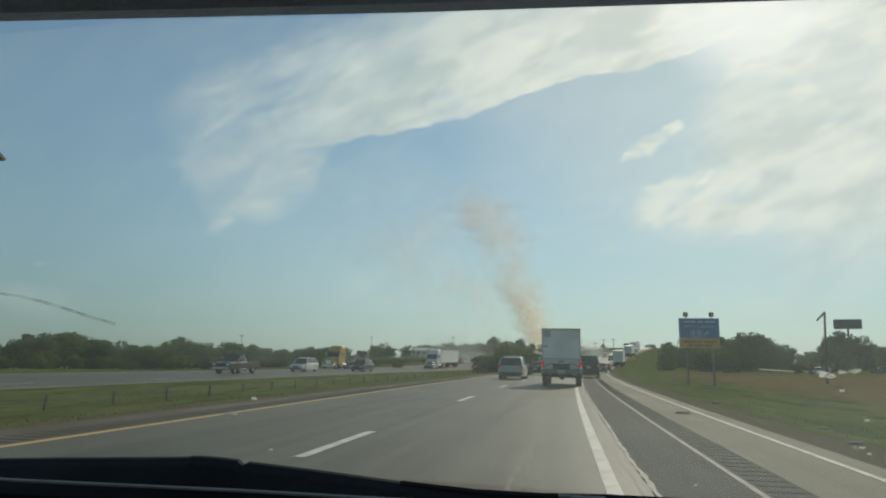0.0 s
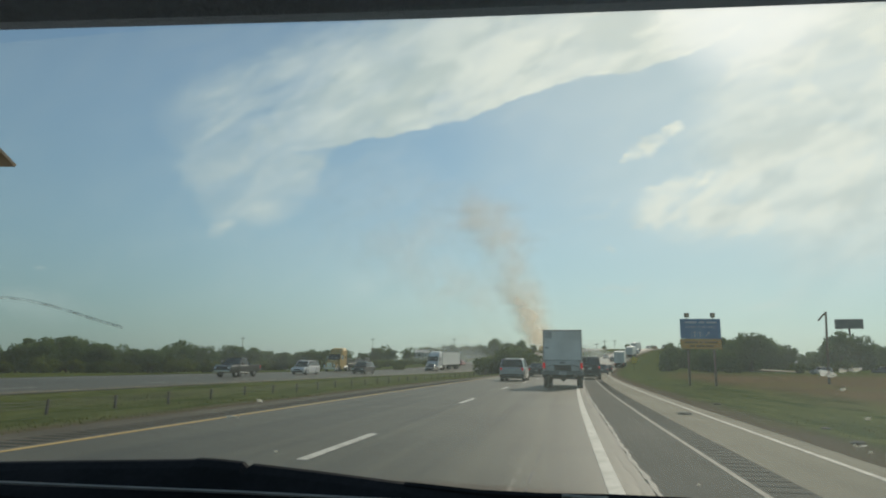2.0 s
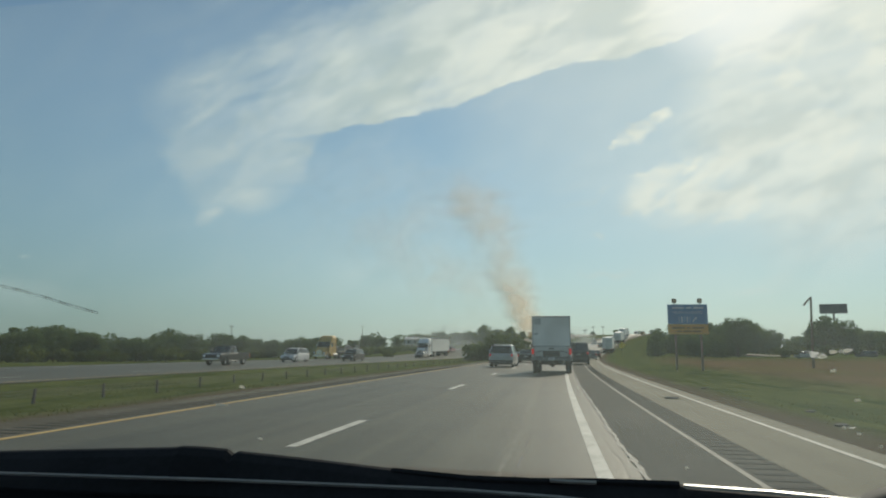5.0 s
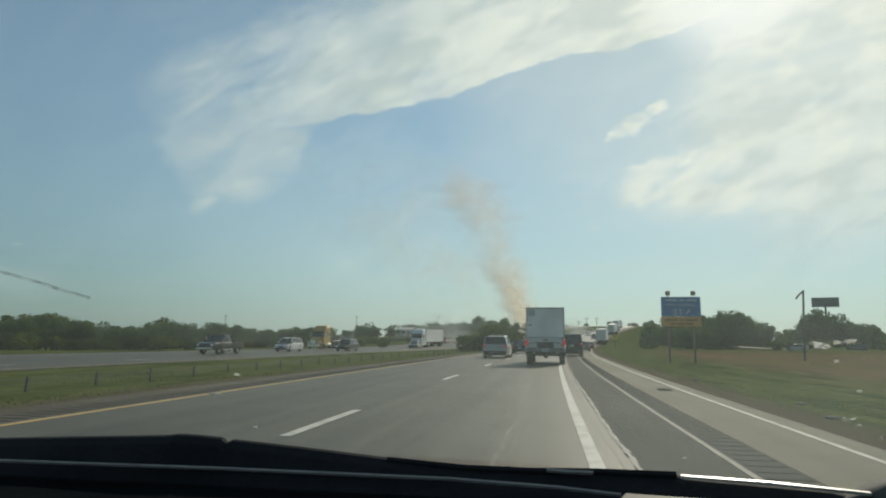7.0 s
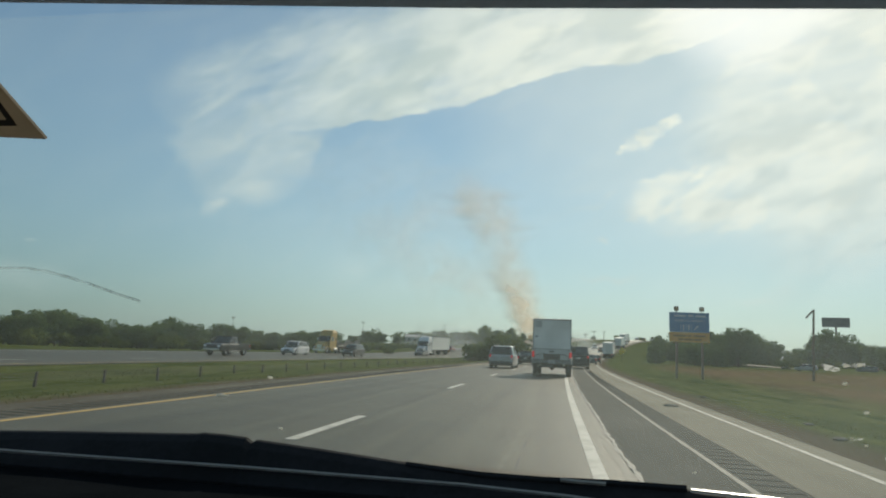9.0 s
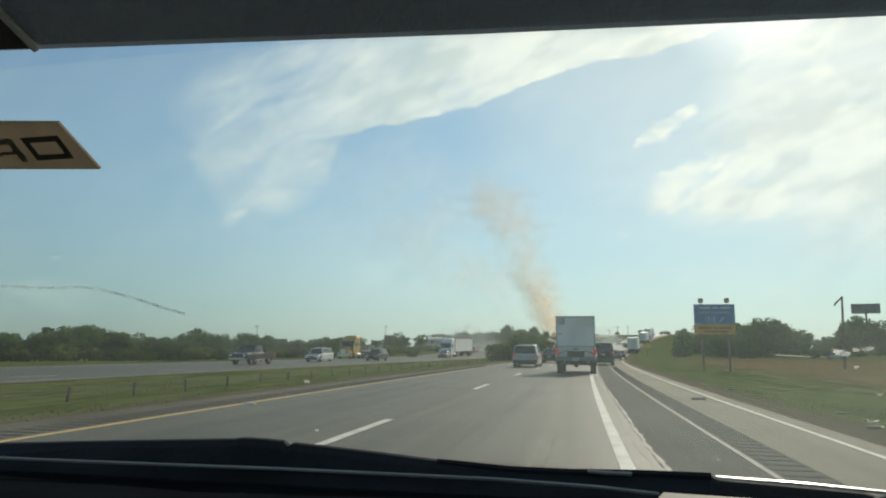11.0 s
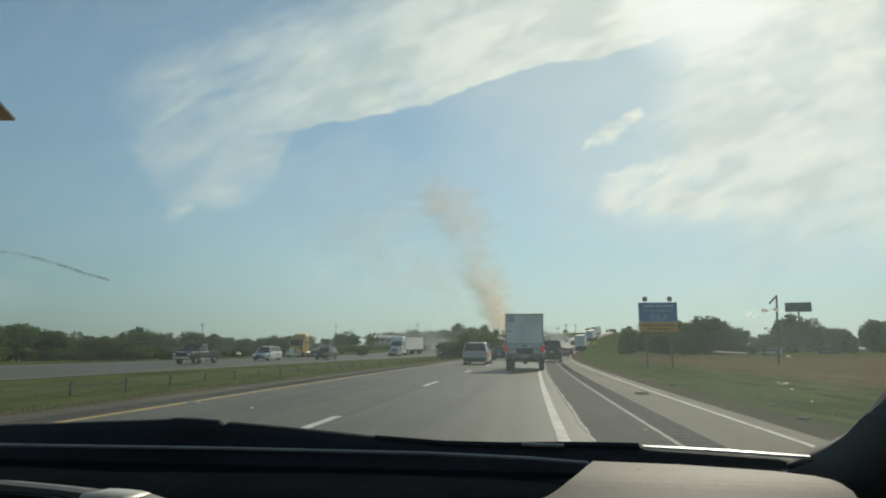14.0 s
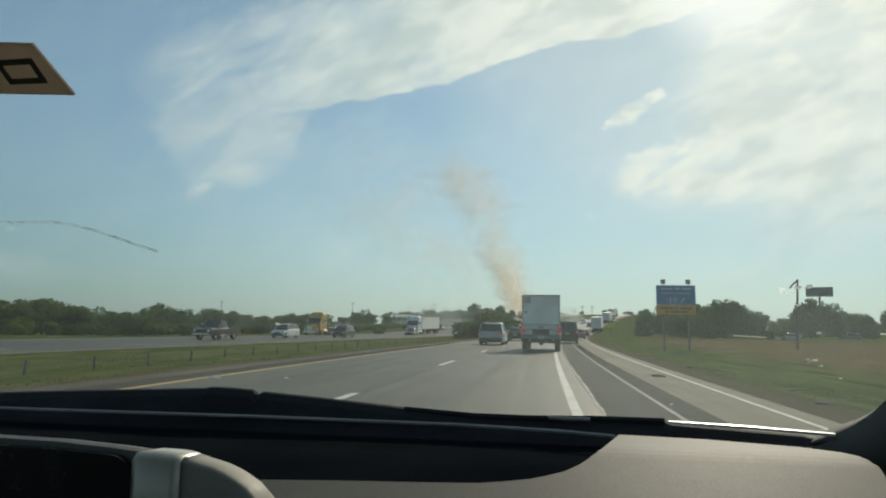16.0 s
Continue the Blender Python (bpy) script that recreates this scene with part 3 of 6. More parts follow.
def rim_mesh(inner, w):
    bm = bmesh.new()
    for x, s in ((-w * 0.36, -1), (w * 0.36, 1)):
        rim = [bm.verts.new((x, inner * math.cos(2 * math.pi * k / 20), inner * math.sin(2 * math.pi * k / 20))) for k in range(20)]
        mid = [bm.verts.new((x - s * 0.03, inner * 0.8 * math.cos(2 * math.pi * k / 20), inner * 0.8 * math.sin(2 * math.pi * k / 20))) for k in range(20)]
        hub = bm.verts.new((x + s * 0.01, 0, 0))
        for k in range(20):
            bm.faces.new((rim[k], rim[(k + 1) % 20], mid[(k + 1) % 20], mid[k]))
            bm.faces.new((mid[k], mid[(k + 1) % 20], hub))
    return bm


WHEELS = {}


def wheel(parent, x, y, r, w, name="wheel"):
    """tyre with its rim; alike wheels share their meshes."""
    key = (r, w)
    if key not in WHEELS:
        WHEELS[key] = (mesh_of("tyre", tyre_mesh(r, w, r * 0.62), M_TYRE, True), mesh_of("rim", rim_mesh(r * 0.62, w), M_RIM))
    t = new(name, WHEELS[key][0])
    t.parent, t.location = parent, (x, y, r)
    k = new("rim", WHEELS[key][1])
    k.parent = t
    return t


# ---- the lie of the land ----
RADIUS = 1350.0
FAR = 440.0


def bend(s):
    """How far the road has swung to the right at s metres ahead."""
    if s > FAR:
        return FAR * FAR / (2 * RADIUS) + (s - FAR) * FAR / RADIUS
    return s * s / (2 * RADIUS) if s > 0 else 0.0


def smooth(a, b, v):
    t = min(1.0, max(0.0, (v - a) / (b - a)))
    return t * t * (3 - 2 * t)


def climb(s):
    return 12.5 * smooth(120, 450, s) - 6.0 * smooth(560, 1300, s)


CROSS = [(-4000, -6.0), (-400, -4.0), (-150, -2.6), (-70, -1.2), (-52, -0.62), (-46.5, -0.45), (-24.5, -0.45), (-20, -0.75), (-15.5, -0.50), (-10.0, -0.12), (-8.7, -0.05), (4.3, -0.05),
         (5.5, -0.10), (9.0, -0.40), (13.0, -0.55), (40.0, -0.35), (110.0, 0.6), (300.0, 2.5), (900.0, 5.0), (4000, 8.0)]


def cross_fall(off):
    for (a, za), (b, zb) in zip(CROSS, CROSS[1:]):
        if off <= b:
            return za + (zb - za) * (off - a) / (b - a)
    return CROSS[-1][1]


def land(off, s):
    """Height of the ground at a distance off the road's line."""
    share = smooth(-105, -46, off) * (1 - 0.92 * smooth(7, 48, off))
    field = 6.5 * smooth(235, 410, s) * smooth(-260, -170, off) * (1 - smooth(-95, -68, off))
    return cross_fall(off) + climb(s) * share + field


def at(off, s, dz=0.0):
    return Vector((off + bend(s), s, land(off, s) + dz))


def heading(s):
    return -math.degrees(math.atan(min(max(s, 0), FAR) / RADIUS))


def spot(off, s, turn=0.0, dz=0.0):
    """A pose on the ground, turned along the road."""
    p = at(off, s, dz)
    rise = math.degrees(math.atan((land(off, s + 2) - land(off, s - 2)) / 4))
    return pose(p.x, p.y, p.z, 0, 0, heading(s)) @ pose(0, 0, 0, rise) @ pose(0, 0, 0, 0, 0, turn)


def stations(a, b):
    out, s = [], a
    while s < b:
        out.append(s)
        s += 2.0 if abs(s) < 60 else 5.0 if s < 250 else 14.0 if s < 700 else 60.0
    return out + [b]


def ribbon(name, a, b, s0, s1, lift, mat, parent=None, wobble=0.0, thick=0.05, label=""):
    """A strip of the road between two offsets, with a thickness."""
    bm = bmesh.new()
    last = None
    for s in stations(s0, s1):
        w = wobble * (noise.noise((s * 0.35, a, 0)) + 0.5 * noise.noise((s * 1.7, a, 3)))
        mid = land((a + b) / 2, s) if a > -12 or b < -20 else None
        pts = []
        for off, dz in ((a, -thick), (a, 0), (b, 0), (b, -thick)):
            p = at(off, s)
            p.x += w
            p.z = (mid if mid is not None else p.z) + lift + dz
            pts.append(bm.verts.new(p))
        if last:
            for i in range(3):
                bm.faces.new((last[i], last[i + 1], pts[i + 1], pts[i]))
        last = pts
    ob = part(name, bm, mat, parent, label)
    return ob


def make_ground():
    offs = [-3500, -2000, -1200, -700, -400, -280, -200, -150, -120, -95, -80, -66, -56, -50, -46.5, -40, -32, -24.5, -22, -20, -18, -17, -16, -15, -14, -13, -12, -11, -10, -9.3, -8.7,
            -6, -3, 0, 2, 4.3, 4.9, 5.5, 6.2, 7, 8, 9, 10, 11.5, 13, 15, 17, 20, 24, 29, 35, 42, 52, 65, 80, 100, 120, 150, 200, 280, 400, 700, 1200, 2000, 3500]
    ss = [-400, -120, -40, -20, -10] + [2.0 * k for k in range(-4, 45)] + [90 + 5 * k for k in range(30)] + [240 + 14 * k for k in range(34)] + [760, 850, 1000, 1200, 1500, 2000, 2800, 3600]
    bm = bmesh.new()
    layer = bm.verts.layers.float.new("lateral")
    rows = []
    for s in ss:
        row = []
        for off in offs:
            p = at(off, s)
            near = min(1.0, max(0.0, (off - 4.3) / 4), 1.0) if off > 0 else min(1.0, max(0.0, (-8.7 - off) / 3))
            if -47 <= off <= -24:
                near = 0.0
            p.z += near * (0.10 * noise.noise((p.x * 0.22, p.y * 0.22, 0)) + (0.5 if abs(off) > 45 else 0.0) * noise.noise((p.x * 0.03, p.y * 0.03, 5)))
            v = bm.verts.new(p)
            v[layer] = off
            row.append(v)
        rows.append(row)
    for a, b in zip(rows, rows[1:]):
        for i in range(len(offs) - 1):
            bm.faces.new((a[i], a[i + 1], b[i + 1], b[i]))
    ob = part("ground", bm, M_GRASS, smooth=True)
    return tagged(ob, "mown green verge turning into brown meadow", "ground", kind="structure")


make_ground()
S0, S1 = -60.0, 900.0
road = tagged(ribbon("road", -7.40, 0.86, S0, S1, 0.055, M_ROAD), "worn grey asphalt carriageway of two lanes", "road", kind="structure")
shoulder_asphalt = tagged(ribbon("shoulder_asphalt", 0.86, 2.42, S0, S1, 0.050, M_SHOULDER), "dark asphalt strip beside the lane", "shoulder", kind="structure")
shoulder_concrete = tagged(ribbon("shoulder_concrete", 2.42, 3.92, S0, S1, 0.052, M_CONCRETE), "pale tan shoulder paving", "shoulder", kind="structure")
shoulder_median = tagged(ribbon("shoulder_median", -8.85, -7.40, S0, S1, 0.045, M_GRIT), "gritty grey shoulder along the median", "shoulder", kind="structure")
road_opposite = tagged(ribbon("road_opposite", -46.0, -25.0, S0, S1, 0.05, M_ROAD), "grey asphalt carriageway across the median", "road", kind="structure")
ribbon("white_line", 0.43, 0.585, S0, S1, 0.060, M_WHITE_LINE, road, thick=0.004, label="broad worn white lane line")
ribbon("yellow_line", -7.265, -7.145, S0, S1, 0.060, M_YELLOW_LINE, road, thick=0.004, label="faded yellow edge line")
ribbon("white_line", 1.87, 1.94, S0, S1, 0.055, M_FADED_LINE, shoulder_asphalt, thick=0.004, label="thin faded white line")
ribbon("white_line", 3.45, 3.545, S0, S1, 0.057, M_EDGE_LINE, shoulder_concrete, thick=0.004, label="white edge line")
ribbon("white_line", -26.0, -25.85, S0, S1, 0.055, M_YELLOW_LINE, road_opposite, thick=0.004)
ribbon("white_line", -43.6, -43.45, S0, S1, 0.055, M_WHITE_LINE, road_opposite, thick=0.004)


def ragged_seam(off, width, s0, s1, step, parent, label, gaps=0.0, mat=None, name="tar_seam", lift=0.0615):
    """A broken joint: short crooked pieces of dark tar, pale crumbled edges left between."""
    bm = bmesh.new()
    rng = random.Random(int(off * 100) + 7)
    last, s = None, s0
    while s < s1:
        w = width * rng.uniform(0.35, 1.25)
        c = off + 0.035 * noise.noise((s * 0.9, off, 0)) + 0.05 * noise.noise((s * 0.15, off, 4)) + rng.uniform(-0.012, 0.012)
        row = [bm.verts.new(at(c - w / 2, s, lift)), bm.verts.new(at(c + w / 2, s, lift))]
        if last and rng.random() > gaps:
            bm.faces.new((last[0], last[1], row[1], row[0]))
        last = row
        s += step * (1 if s < 30 else 2.5 if s < 60 else 5)
    part(name, bm, mat or M_SEAM, parent, label)


ragged_seam(0.90, 0.075, S0, 170.0, 0.22, road, "open ragged joint filled with tar")
ragged_seam(-0.34, 0.030, 4.0, 60.0, 0.2, road, "ragged crack in the lane", 0.35)
ragged_seam(-0.50, 0.05, 6.0, 30.0, 0.22, road, "pale scuffed wheel streak", 0.16, M_SCUFF, "scuff", 0.0585)
ragged_seam(-0.66, 0.035, 8.0, 38.0, 0.22, road, "pale scuffed wheel streak", 0.22, M_SCUFF, "scuff", 0.0590)
ragged_seam(0.80, 0.10, 3.0, 80.0, 0.4, road, "pale crumbled edge strip", 0.05, M_SCUFF, "scuff", 0.0585)
ragged_seam(-4.9, 0.022, 9.0, 40.0, 0.3, road, "ragged crack in the lane", 0.45)

# dashes between the lanes, one mesh shared by all
dash = bmesh.new()
box(-0.075, 0.075, -1.55, 1.55, 0.0, 0.004, bm=dash)
DASH = mesh_of("lane_dash", dash, M_WHITE_LINE)
for k in range(-3, 30):
    ob = new("lane_dash", DASH)
    ob.parent, ob.matrix_basis = road, spot(-3.2, 9.3 + 12.2 * k, dz=0.057)
    ob = new("lane_dash", DASH)
    ob.parent, ob.matrix_basis = road_opposite, spot(-29.6, 6.0 + 12.2 * k, dz=0.056)

# rumble strip grooves
groove = bmesh.new()
box(-0.20, 0.20, -0.055, 0.055, 0.0, 0.003, bm=groove)
GROOVE = mesh_of("rumble_groove", groove, M_GROOVE)
groove = bmesh.new()
box(-0.34, 0.34, -0.065, 0.065, 0.0, 0.003, bm=groove)
LONG_GROOVE = mesh_of("rumble_groove", groove, M_GROOVE)
for k in range(150):
    ob = new("rumble_groove", GROOVE)
    ob.parent, ob.matrix_basis = shoulder_asphalt, spot(2.19, 3.5 + 0.32 * k, dz=0.052)
    ob = new("rumble_groove", LONG_GROOVE)
    ob.parent, ob.matrix_basis = shoulder_median, spot(-7.82, 4.5 + 0.31 * k, dz=0.047)

# a slip road and a lane across the meadow
bm = bmesh.new()
last = None
for k in range(15):
    t = k / 14
    x, y = 66 - 26 * t + 14 * t * t, 190 + 130 * t
    z = land(x - bend(y), y) + 0.25 + 0.7 * math.sin(math.pi * t)
    row = [bm.verts.new((x + dx, y, z + dz)) for dx, dz in ((-4.2, -0.8), (-4, 0), (4, 0), (4.2, -0.8))]
    if last:
        for i in range(3):
            bm.faces.new((last[i], last[i + 1], row[i + 1], row[i]))
    last = row
tagged(part("road_slip", bm, M_CONCRETE), "pale concrete slip road beyond the meadow", "road", kind="structure")


# ---- the car that carries the camera ----
def own_car():
    car = thing("passenger_car", "car with a grey dashboard, standing in the outer lane", "car", pose(-0.42, 0, 0))

    def cpart(name, bm, mat, parent=None, label="", smooth_=False):
        """Built in road metres, then hung under the car."""
        bmesh.ops.translate(bm, verts=bm.verts, vec=(0.42, 0, 0))
        return part(name, bm, mat, parent or car, label, smooth_)

    def glass_line(t):
        """Side view of the glass: straight above, swept forward at its foot."""
        return 0.955 - 0.64 * t + 0.20 * (1 - t) ** 4, 0.995 + 0.4232 * t

    # windshield, a slightly curved pane from cowl to roof
    bm = bmesh.new()
    rows = []
    for i in range(13):
        t = i / 12
        y, z = glass_line(t)
        half = 0.93 - 0.10 * t
        rows.append([bm.verts.new((-0.42 + half * q, y - 0.03 * q * q, z - 0.02 * q * q)) for q in (k / 6 - 1 for k in range(13))])
    for a, b in zip(rows, rows[1:]):
        for k in range(12):
            bm.faces.new((a[k], a[k + 1], b[k + 1], b[k]))
    pane = cpart("windshield", bm, M_GLASS, label="dusty windshield with a crack and dried splashes", smooth_=True)

    normal = Vector((0, 0.41, 0.62)).normalized()
    ahead, across = Vector((0, -0.62, 0.41)).normalized(), Vector((1, 0, 0))

    def on_glass(x, y, off=-0.006):
        lo, hi = 0.0, 1.0
        for _ in range(30):
            mid = (lo + hi) / 2
            lo, hi = (mid, hi) if glass_line(mid)[0] > y else (lo, mid)
        q = (x + 0.42) / 0.8
        return Vector((x, y - 0.03 * q * q, glass_line(lo)[1] - 0.02 * q * q)) + normal * off

    cpart("crack", tube([on_glass(x, y) for x, y in ((-0.72, 0.549), (-0.69, 0.540), (-0.66, 0.5345), (-0.63, 0.536), (-0.605, 0.5385), (-0.58, 0.539), (-0.555, 0.5385), (-0.535, 0.5425), (-0.515, 0.550), (-0.495, 0.5605), (-0.474, 0.5735), (-0.453, 0.584))], 0.0016, 5), M_CRACK, pane, "long curved crack in the glass")
    rng = random.Random(5)
    marks = [(-0.363, 0.731, 2.6), (0.300, 0.700, 2.0), (0.262, 0.651, 1.9), (0.252, 0.622, 2.6), (0.262, 0.620, 2.2), (0.363, 0.805, 1.6), (-0.425, 0.925, 2.6), (0.19, 0.955, 1.8), (0.33, 0.775, 1.4), (0.31, 0.76, 1.2)]
    for x, y, size in marks:
        bm = bmesh.new()
        ring = []
        for k in range(9):
            a = 2 * math.pi * k / 9
            r = size * 0.001 * rng.uniform(0.6, 1.15)
            ring.append(bm.verts.new(on_glass(x, y, -0.004) + across * r * 1.3 * math.cos(a) + ahead * r * math.sin(a)))
        bm.faces.new(ring)
        top = bmesh.ops.extrude_face_region(bm, geom=list(bm.faces))
        bmesh.ops.translate(bm, verts=[v for v in top["geom"] if isinstance(v, bmesh.types.BMVert)], vec=normal * -0.0012)
        cpart("speck", bm, M_SPECK, pane)
    for x, y, wide, high, turn in ((0.243, 0.630, 0.011, 0.005, -25), (0.262, 0.622, 0.006, 0.004, 10), (0.318, 0.765, 0.007, 0.003, 30)):
        bm = bmesh.new()
        ring = []
        for k in range(14):
            a = 2 * math.pi * k / 14
            r = rng.uniform(0.75, 1.1)
            p, q = wide * r * math.cos(a), high * r * math.sin(a)
            c, s = math.cos(radians(turn)), math.sin(radians(turn))
            ring.append(bm.verts.new(on_glass(x, y, -0.003) + across * (p * c - q * s) + ahead * (p * s + q * c)))
        bm.faces.new(ring)
        cpart("smear", bm, M_SMEAR, pane, "milky dried smear")
    # tan sticker seen from behind, its letters reversed
    bm = bmesh.new()
    outline = ((-0.424, 0.398), (-0.432, 0.355), (-0.80, 0.328), (-0.84, 0.373))
    low = [bm.verts.new(on_glass(x, y, -0.005)) for x, y in outline]
    high = [bm.verts.new(on_glass(x, y, -0.0075)) for x, y in outline]
    bm.faces.new(low), bm.faces.new(high[::-1])
    for i in range(4):
        bm.faces.new((low[i], low[(i + 1) % 4], high[(i + 1) % 4], high[i]))
    sticker = cpart("sticker", bm, M_STICKER, pane, "tan paper sticker, back side")
    for x0, x1, kind in ((-0.478, -0.440, "box"), (-0.527, -0.487, "arch"), (-0.576, -0.536, "box"), (-0.626, -0.586, "arch")):
        bm = bmesh.new()
        bars = [(x0, x1, 0.386, 0.381), (x0, x1, 0.370, 0.365), (x1 - 0.006, x1, 0.384, 0.367), (x0, x0 + 0.006, 0.384, 0.367)]
        if kind == "arch":
            bars = [(x0, x1, 0.370, 0.365), (x0, x0 + 0.007, 0.386, 0.367), (x1 - 0.007, x1, 0.386, 0.367), (x0, x1, 0.379, 0.376)]
        for a, b, y0, y1 in bars:
            q = [on_glass(px, py, -0.0085) for px, py in ((a, y0), (b, y0), (b, y1), (a, y1))]
            bm.faces.new([bm.verts.new(p) for p in q])
        cpart("ink_bar", bm, M_STICKER_INK, sticker)

    # roof lining with its front edge, roof skin, sun visor
    bm = bmesh.new()
    prof = [(0.012, 0.007), (0.0, 0.0), (-0.08, 0.035), (-0.20, 0.068), (-0.40, 0.088), (-1.2, 0.10), (-2.2, 0.05), (-2.2, 0.09), (-1.2, 0.15), (-0.30, 0.125), (-0.10, 0.062), (0.03, 0.012)]
    rings = []
    for x in (-1.22, -1.10, -0.76, -0.42, -0.08, 0.31, 0.38):
        rings.append([(x, 0.317 + 0.052 * (x + 0.1) * (1 if y > -0.3 else 0) + y, 1.4175 - (0.034 if x < -0.1 else 0.022) * (x + 0.1) + z) for y, z in prof])
    loft(rings, bm)
    cpart("roof_lining", bm, M_LINING, label="dark grey-blue roof lining")
    visor = cpart("sun_visor", loft([[(-1.0, 0.262, 1.449), (-0.412, 0.300, 1.4315), (-0.428, 0.15, 1.498), (-1.0, 0.11, 1.515)], [(-1.0, 0.260, 1.441), (-0.412, 0.298, 1.4235), (-0.428, 0.148, 1.490), (-1.0, 0.108, 1.507)]]), M_VISOR, label="dark folded sun visor")
    cpart("piping", tube([(-0.409, 0.300, 1.4235), (-0.417, 0.22, 1.459), (-0.425, 0.148, 1.491)], 0.0030), M_VISOR_EDGE, visor, "pale piping")

    # windshield pillars
    for side in (1, -1):
        rings = []
        for x, y, z in ((0.395, 0.985, 0.985), (0.425, 0.929, 1.012), (0.442, 0.886, 1.042), (0.448, 0.82, 1.086), (0.447, 0.761, 1.125), (0.425, 0.55, 1.265), (0.37, 0.33, 1.405), (0.345, 0.22, 1.46)):
            ring = [(x, y, z), (x + 0.02, y - 0.055, z - 0.045), (x + 0.16, y - 0.09, z - 0.055), (x + 0.16, y + 0.03, z + 0.02), (x + 0.05, y + 0.03, z + 0.025)]
            rings.append([(px if side > 0 else -0.84 - px, py, pz) for px, py, pz in ring])
        bm = loft(rings)
        bmesh.ops.bevel(bm, geom=list(bm.edges), offset=0.008, segments=2, affect="EDGES")
        cpart("pillar", bm, M_PILLAR, label="grey windshield pillar trim", smooth_=True)

    # black cowl below the glass, its upper edge with a notch
    edge = ((-1.29, 1.005), (-0.93, 1.025), (-0.766, 1.033), (-0.610, 1.0405), (-0.600, 1.043), (-0.560, 1.0425), (-0.518, 1.040), (-0.508, 1.033), (-0.499, 1.0375), (-0.40, 1.031), (-0.319, 1.025), (-0.209, 1.016),
            (-0.103, 1.0095), (0.0, 1.011), (0.082, 1.014), (0.186, 1.0145), (0.202, 1.008), (0.30, 1.003), (0.40, 0.998), (0.455, 0.985))
    rings = [[(x, 0.955, 0.975), (x, 0.985, z - 0.012), (x, 0.997, z - 0.002), (x, 1.004, z), (x, 1.06, z - 0.03), (x, 1.16, z - 0.10), (x, 1.10, 0.86), (x, 0.96, 0.90)] for x, z in edge]
    cpart("cowl_panel", loft(rings), M_COWL, label="black plastic cowl with a notch")
    blade = cpart("wiper", tube([(-0.24, 1.0, 1.0150), (-0.12, 0.998, 1.0085), (-0.02, 0.996, 1.0085), (0.08, 0.996, 1.0115), (0.19, 0.994, 1.0120)], 0.0060, 6), M_COWL, label="black wiper blade at rest")
    # short bright metal bar added for the glint line along the wiper
    cpart("wiper_arm", tube([(0.005, 0.985, 1.013), (0.035, 0.983, 1.0125), (0.072, 0.983, 1.0125)], 0.0034), M_GALV, blade, "bright metal piece added for the glint on the wiper")
    # flat pale strip laid in for the glint along the glass foot
    cpart("glass_edge", loft([[(x, y - 0.003, z + 0.001), (x, y + 0.003, z + 0.0018), (x, y + 0.003, z - 0.003), (x, y - 0.003, z - 0.003)] for x, y, z in ((0.195, 0.985, 1.0130), (0.31, 0.975, 1.0110), (0.425, 0.945, 1.0090))]), M_EDGE_GLINT, pane, "pale painted glint along the lower edge of the glass")

    # dashboard: vinyl pad round a black well
    eye = Vector((0.0, -0.085, 1.155))

    def fall(y):
        """Height of the pad: level along the glass, then falling towards the seats."""
        d = max(0.0, 0.835 - y)
        return 1.0 - 0.23 * (d * d / 0.12 if d < 0.06 else d - 0.03)

    def settle(bm):
        """Cuts a level plate crosswise and lets it down onto the falling pad."""
        for k in range(12):
            bmesh.ops.bisect_plane(bm, geom=list(bm.verts) + list(bm.edges) + list(bm.faces), plane_co=(0, 0.50 + 0.03 * k, 0), plane_no=(0, 1, 0))
        for v in bm.verts:
            if v.co.z < 0.95:
                v.co.z -= 0.12
                continue
            ray, sunk, k = v.co - eye, 1.0 - v.co.z, 1.0
            for _ in range(60):
                k += 0.4 * ((fall(eye.y + ray.y * k) - sunk - eye.z) / ray.z - k)
            v.co = eye + ray * k
        return bm

    curve = [(0.108, 0.926), (0.096, 0.875), (0.080, 0.820), (0.064, 0.770), (0.049, 0.720), (0.035, 0.681), (0.018, 0.644), (0.002, 0.614), (-0.014, 0.596), (-0.036, 0.581), (-0.070, 0.570), (-0.13, 0.560), (-0.213, 0.549), (-0.300, 0.538), (-0.268, 0.50), (-0.255, 0.44)]
    outer = [(-0.25, 0.36), (0.1, 0.36), (0.20, 0.36), (0.30, 0.55), (0.345, 0.640), (0.372, 0.700), (0.392, 0.755), (0.404, 0.800), (0.404, 0.826), (0.392, 0.850), (0.350, 0.880), (0.231, 0.908)]
    pad = cpart("dashboard", settle(slab(curve + outer, 0.93, 1.0, 0.006, 3)), M_DASH, label="pale grey grained vinyl dashboard", smooth_=False)
    cpart("dash_front", loft([[(x, 0.345, 0.875), (x, 0.330, 0.85), (x, 0.33, 0.62), (x, 0.42, 0.60), (x, 0.42, 0.85)] for x in (-0.25, 0.1, 0.44)]), M_DASH, pad)
    cpart("dash_end", loft([[(0.19, y, 0.78), (0.19, y, z), (0.47, y, z + 0.01), (0.47, y, 0.78)] for y, z in ((0.36, 0.84), (0.60, 0.89), (0.80, 0.93), (0.95, 0.95))]), M_PILLAR, pad, "dark end of the dashboard at the door")
    cpart("dash_well", settle(slab([(-1.26, 0.47), (-0.26, 0.47), (0.0, 0.52), (0.15, 0.60), (0.15, 0.945), (-1.26, 0.950)], 0.90, 0.972, 0.0)), M_WELL, pad, "black matt dashboard well")
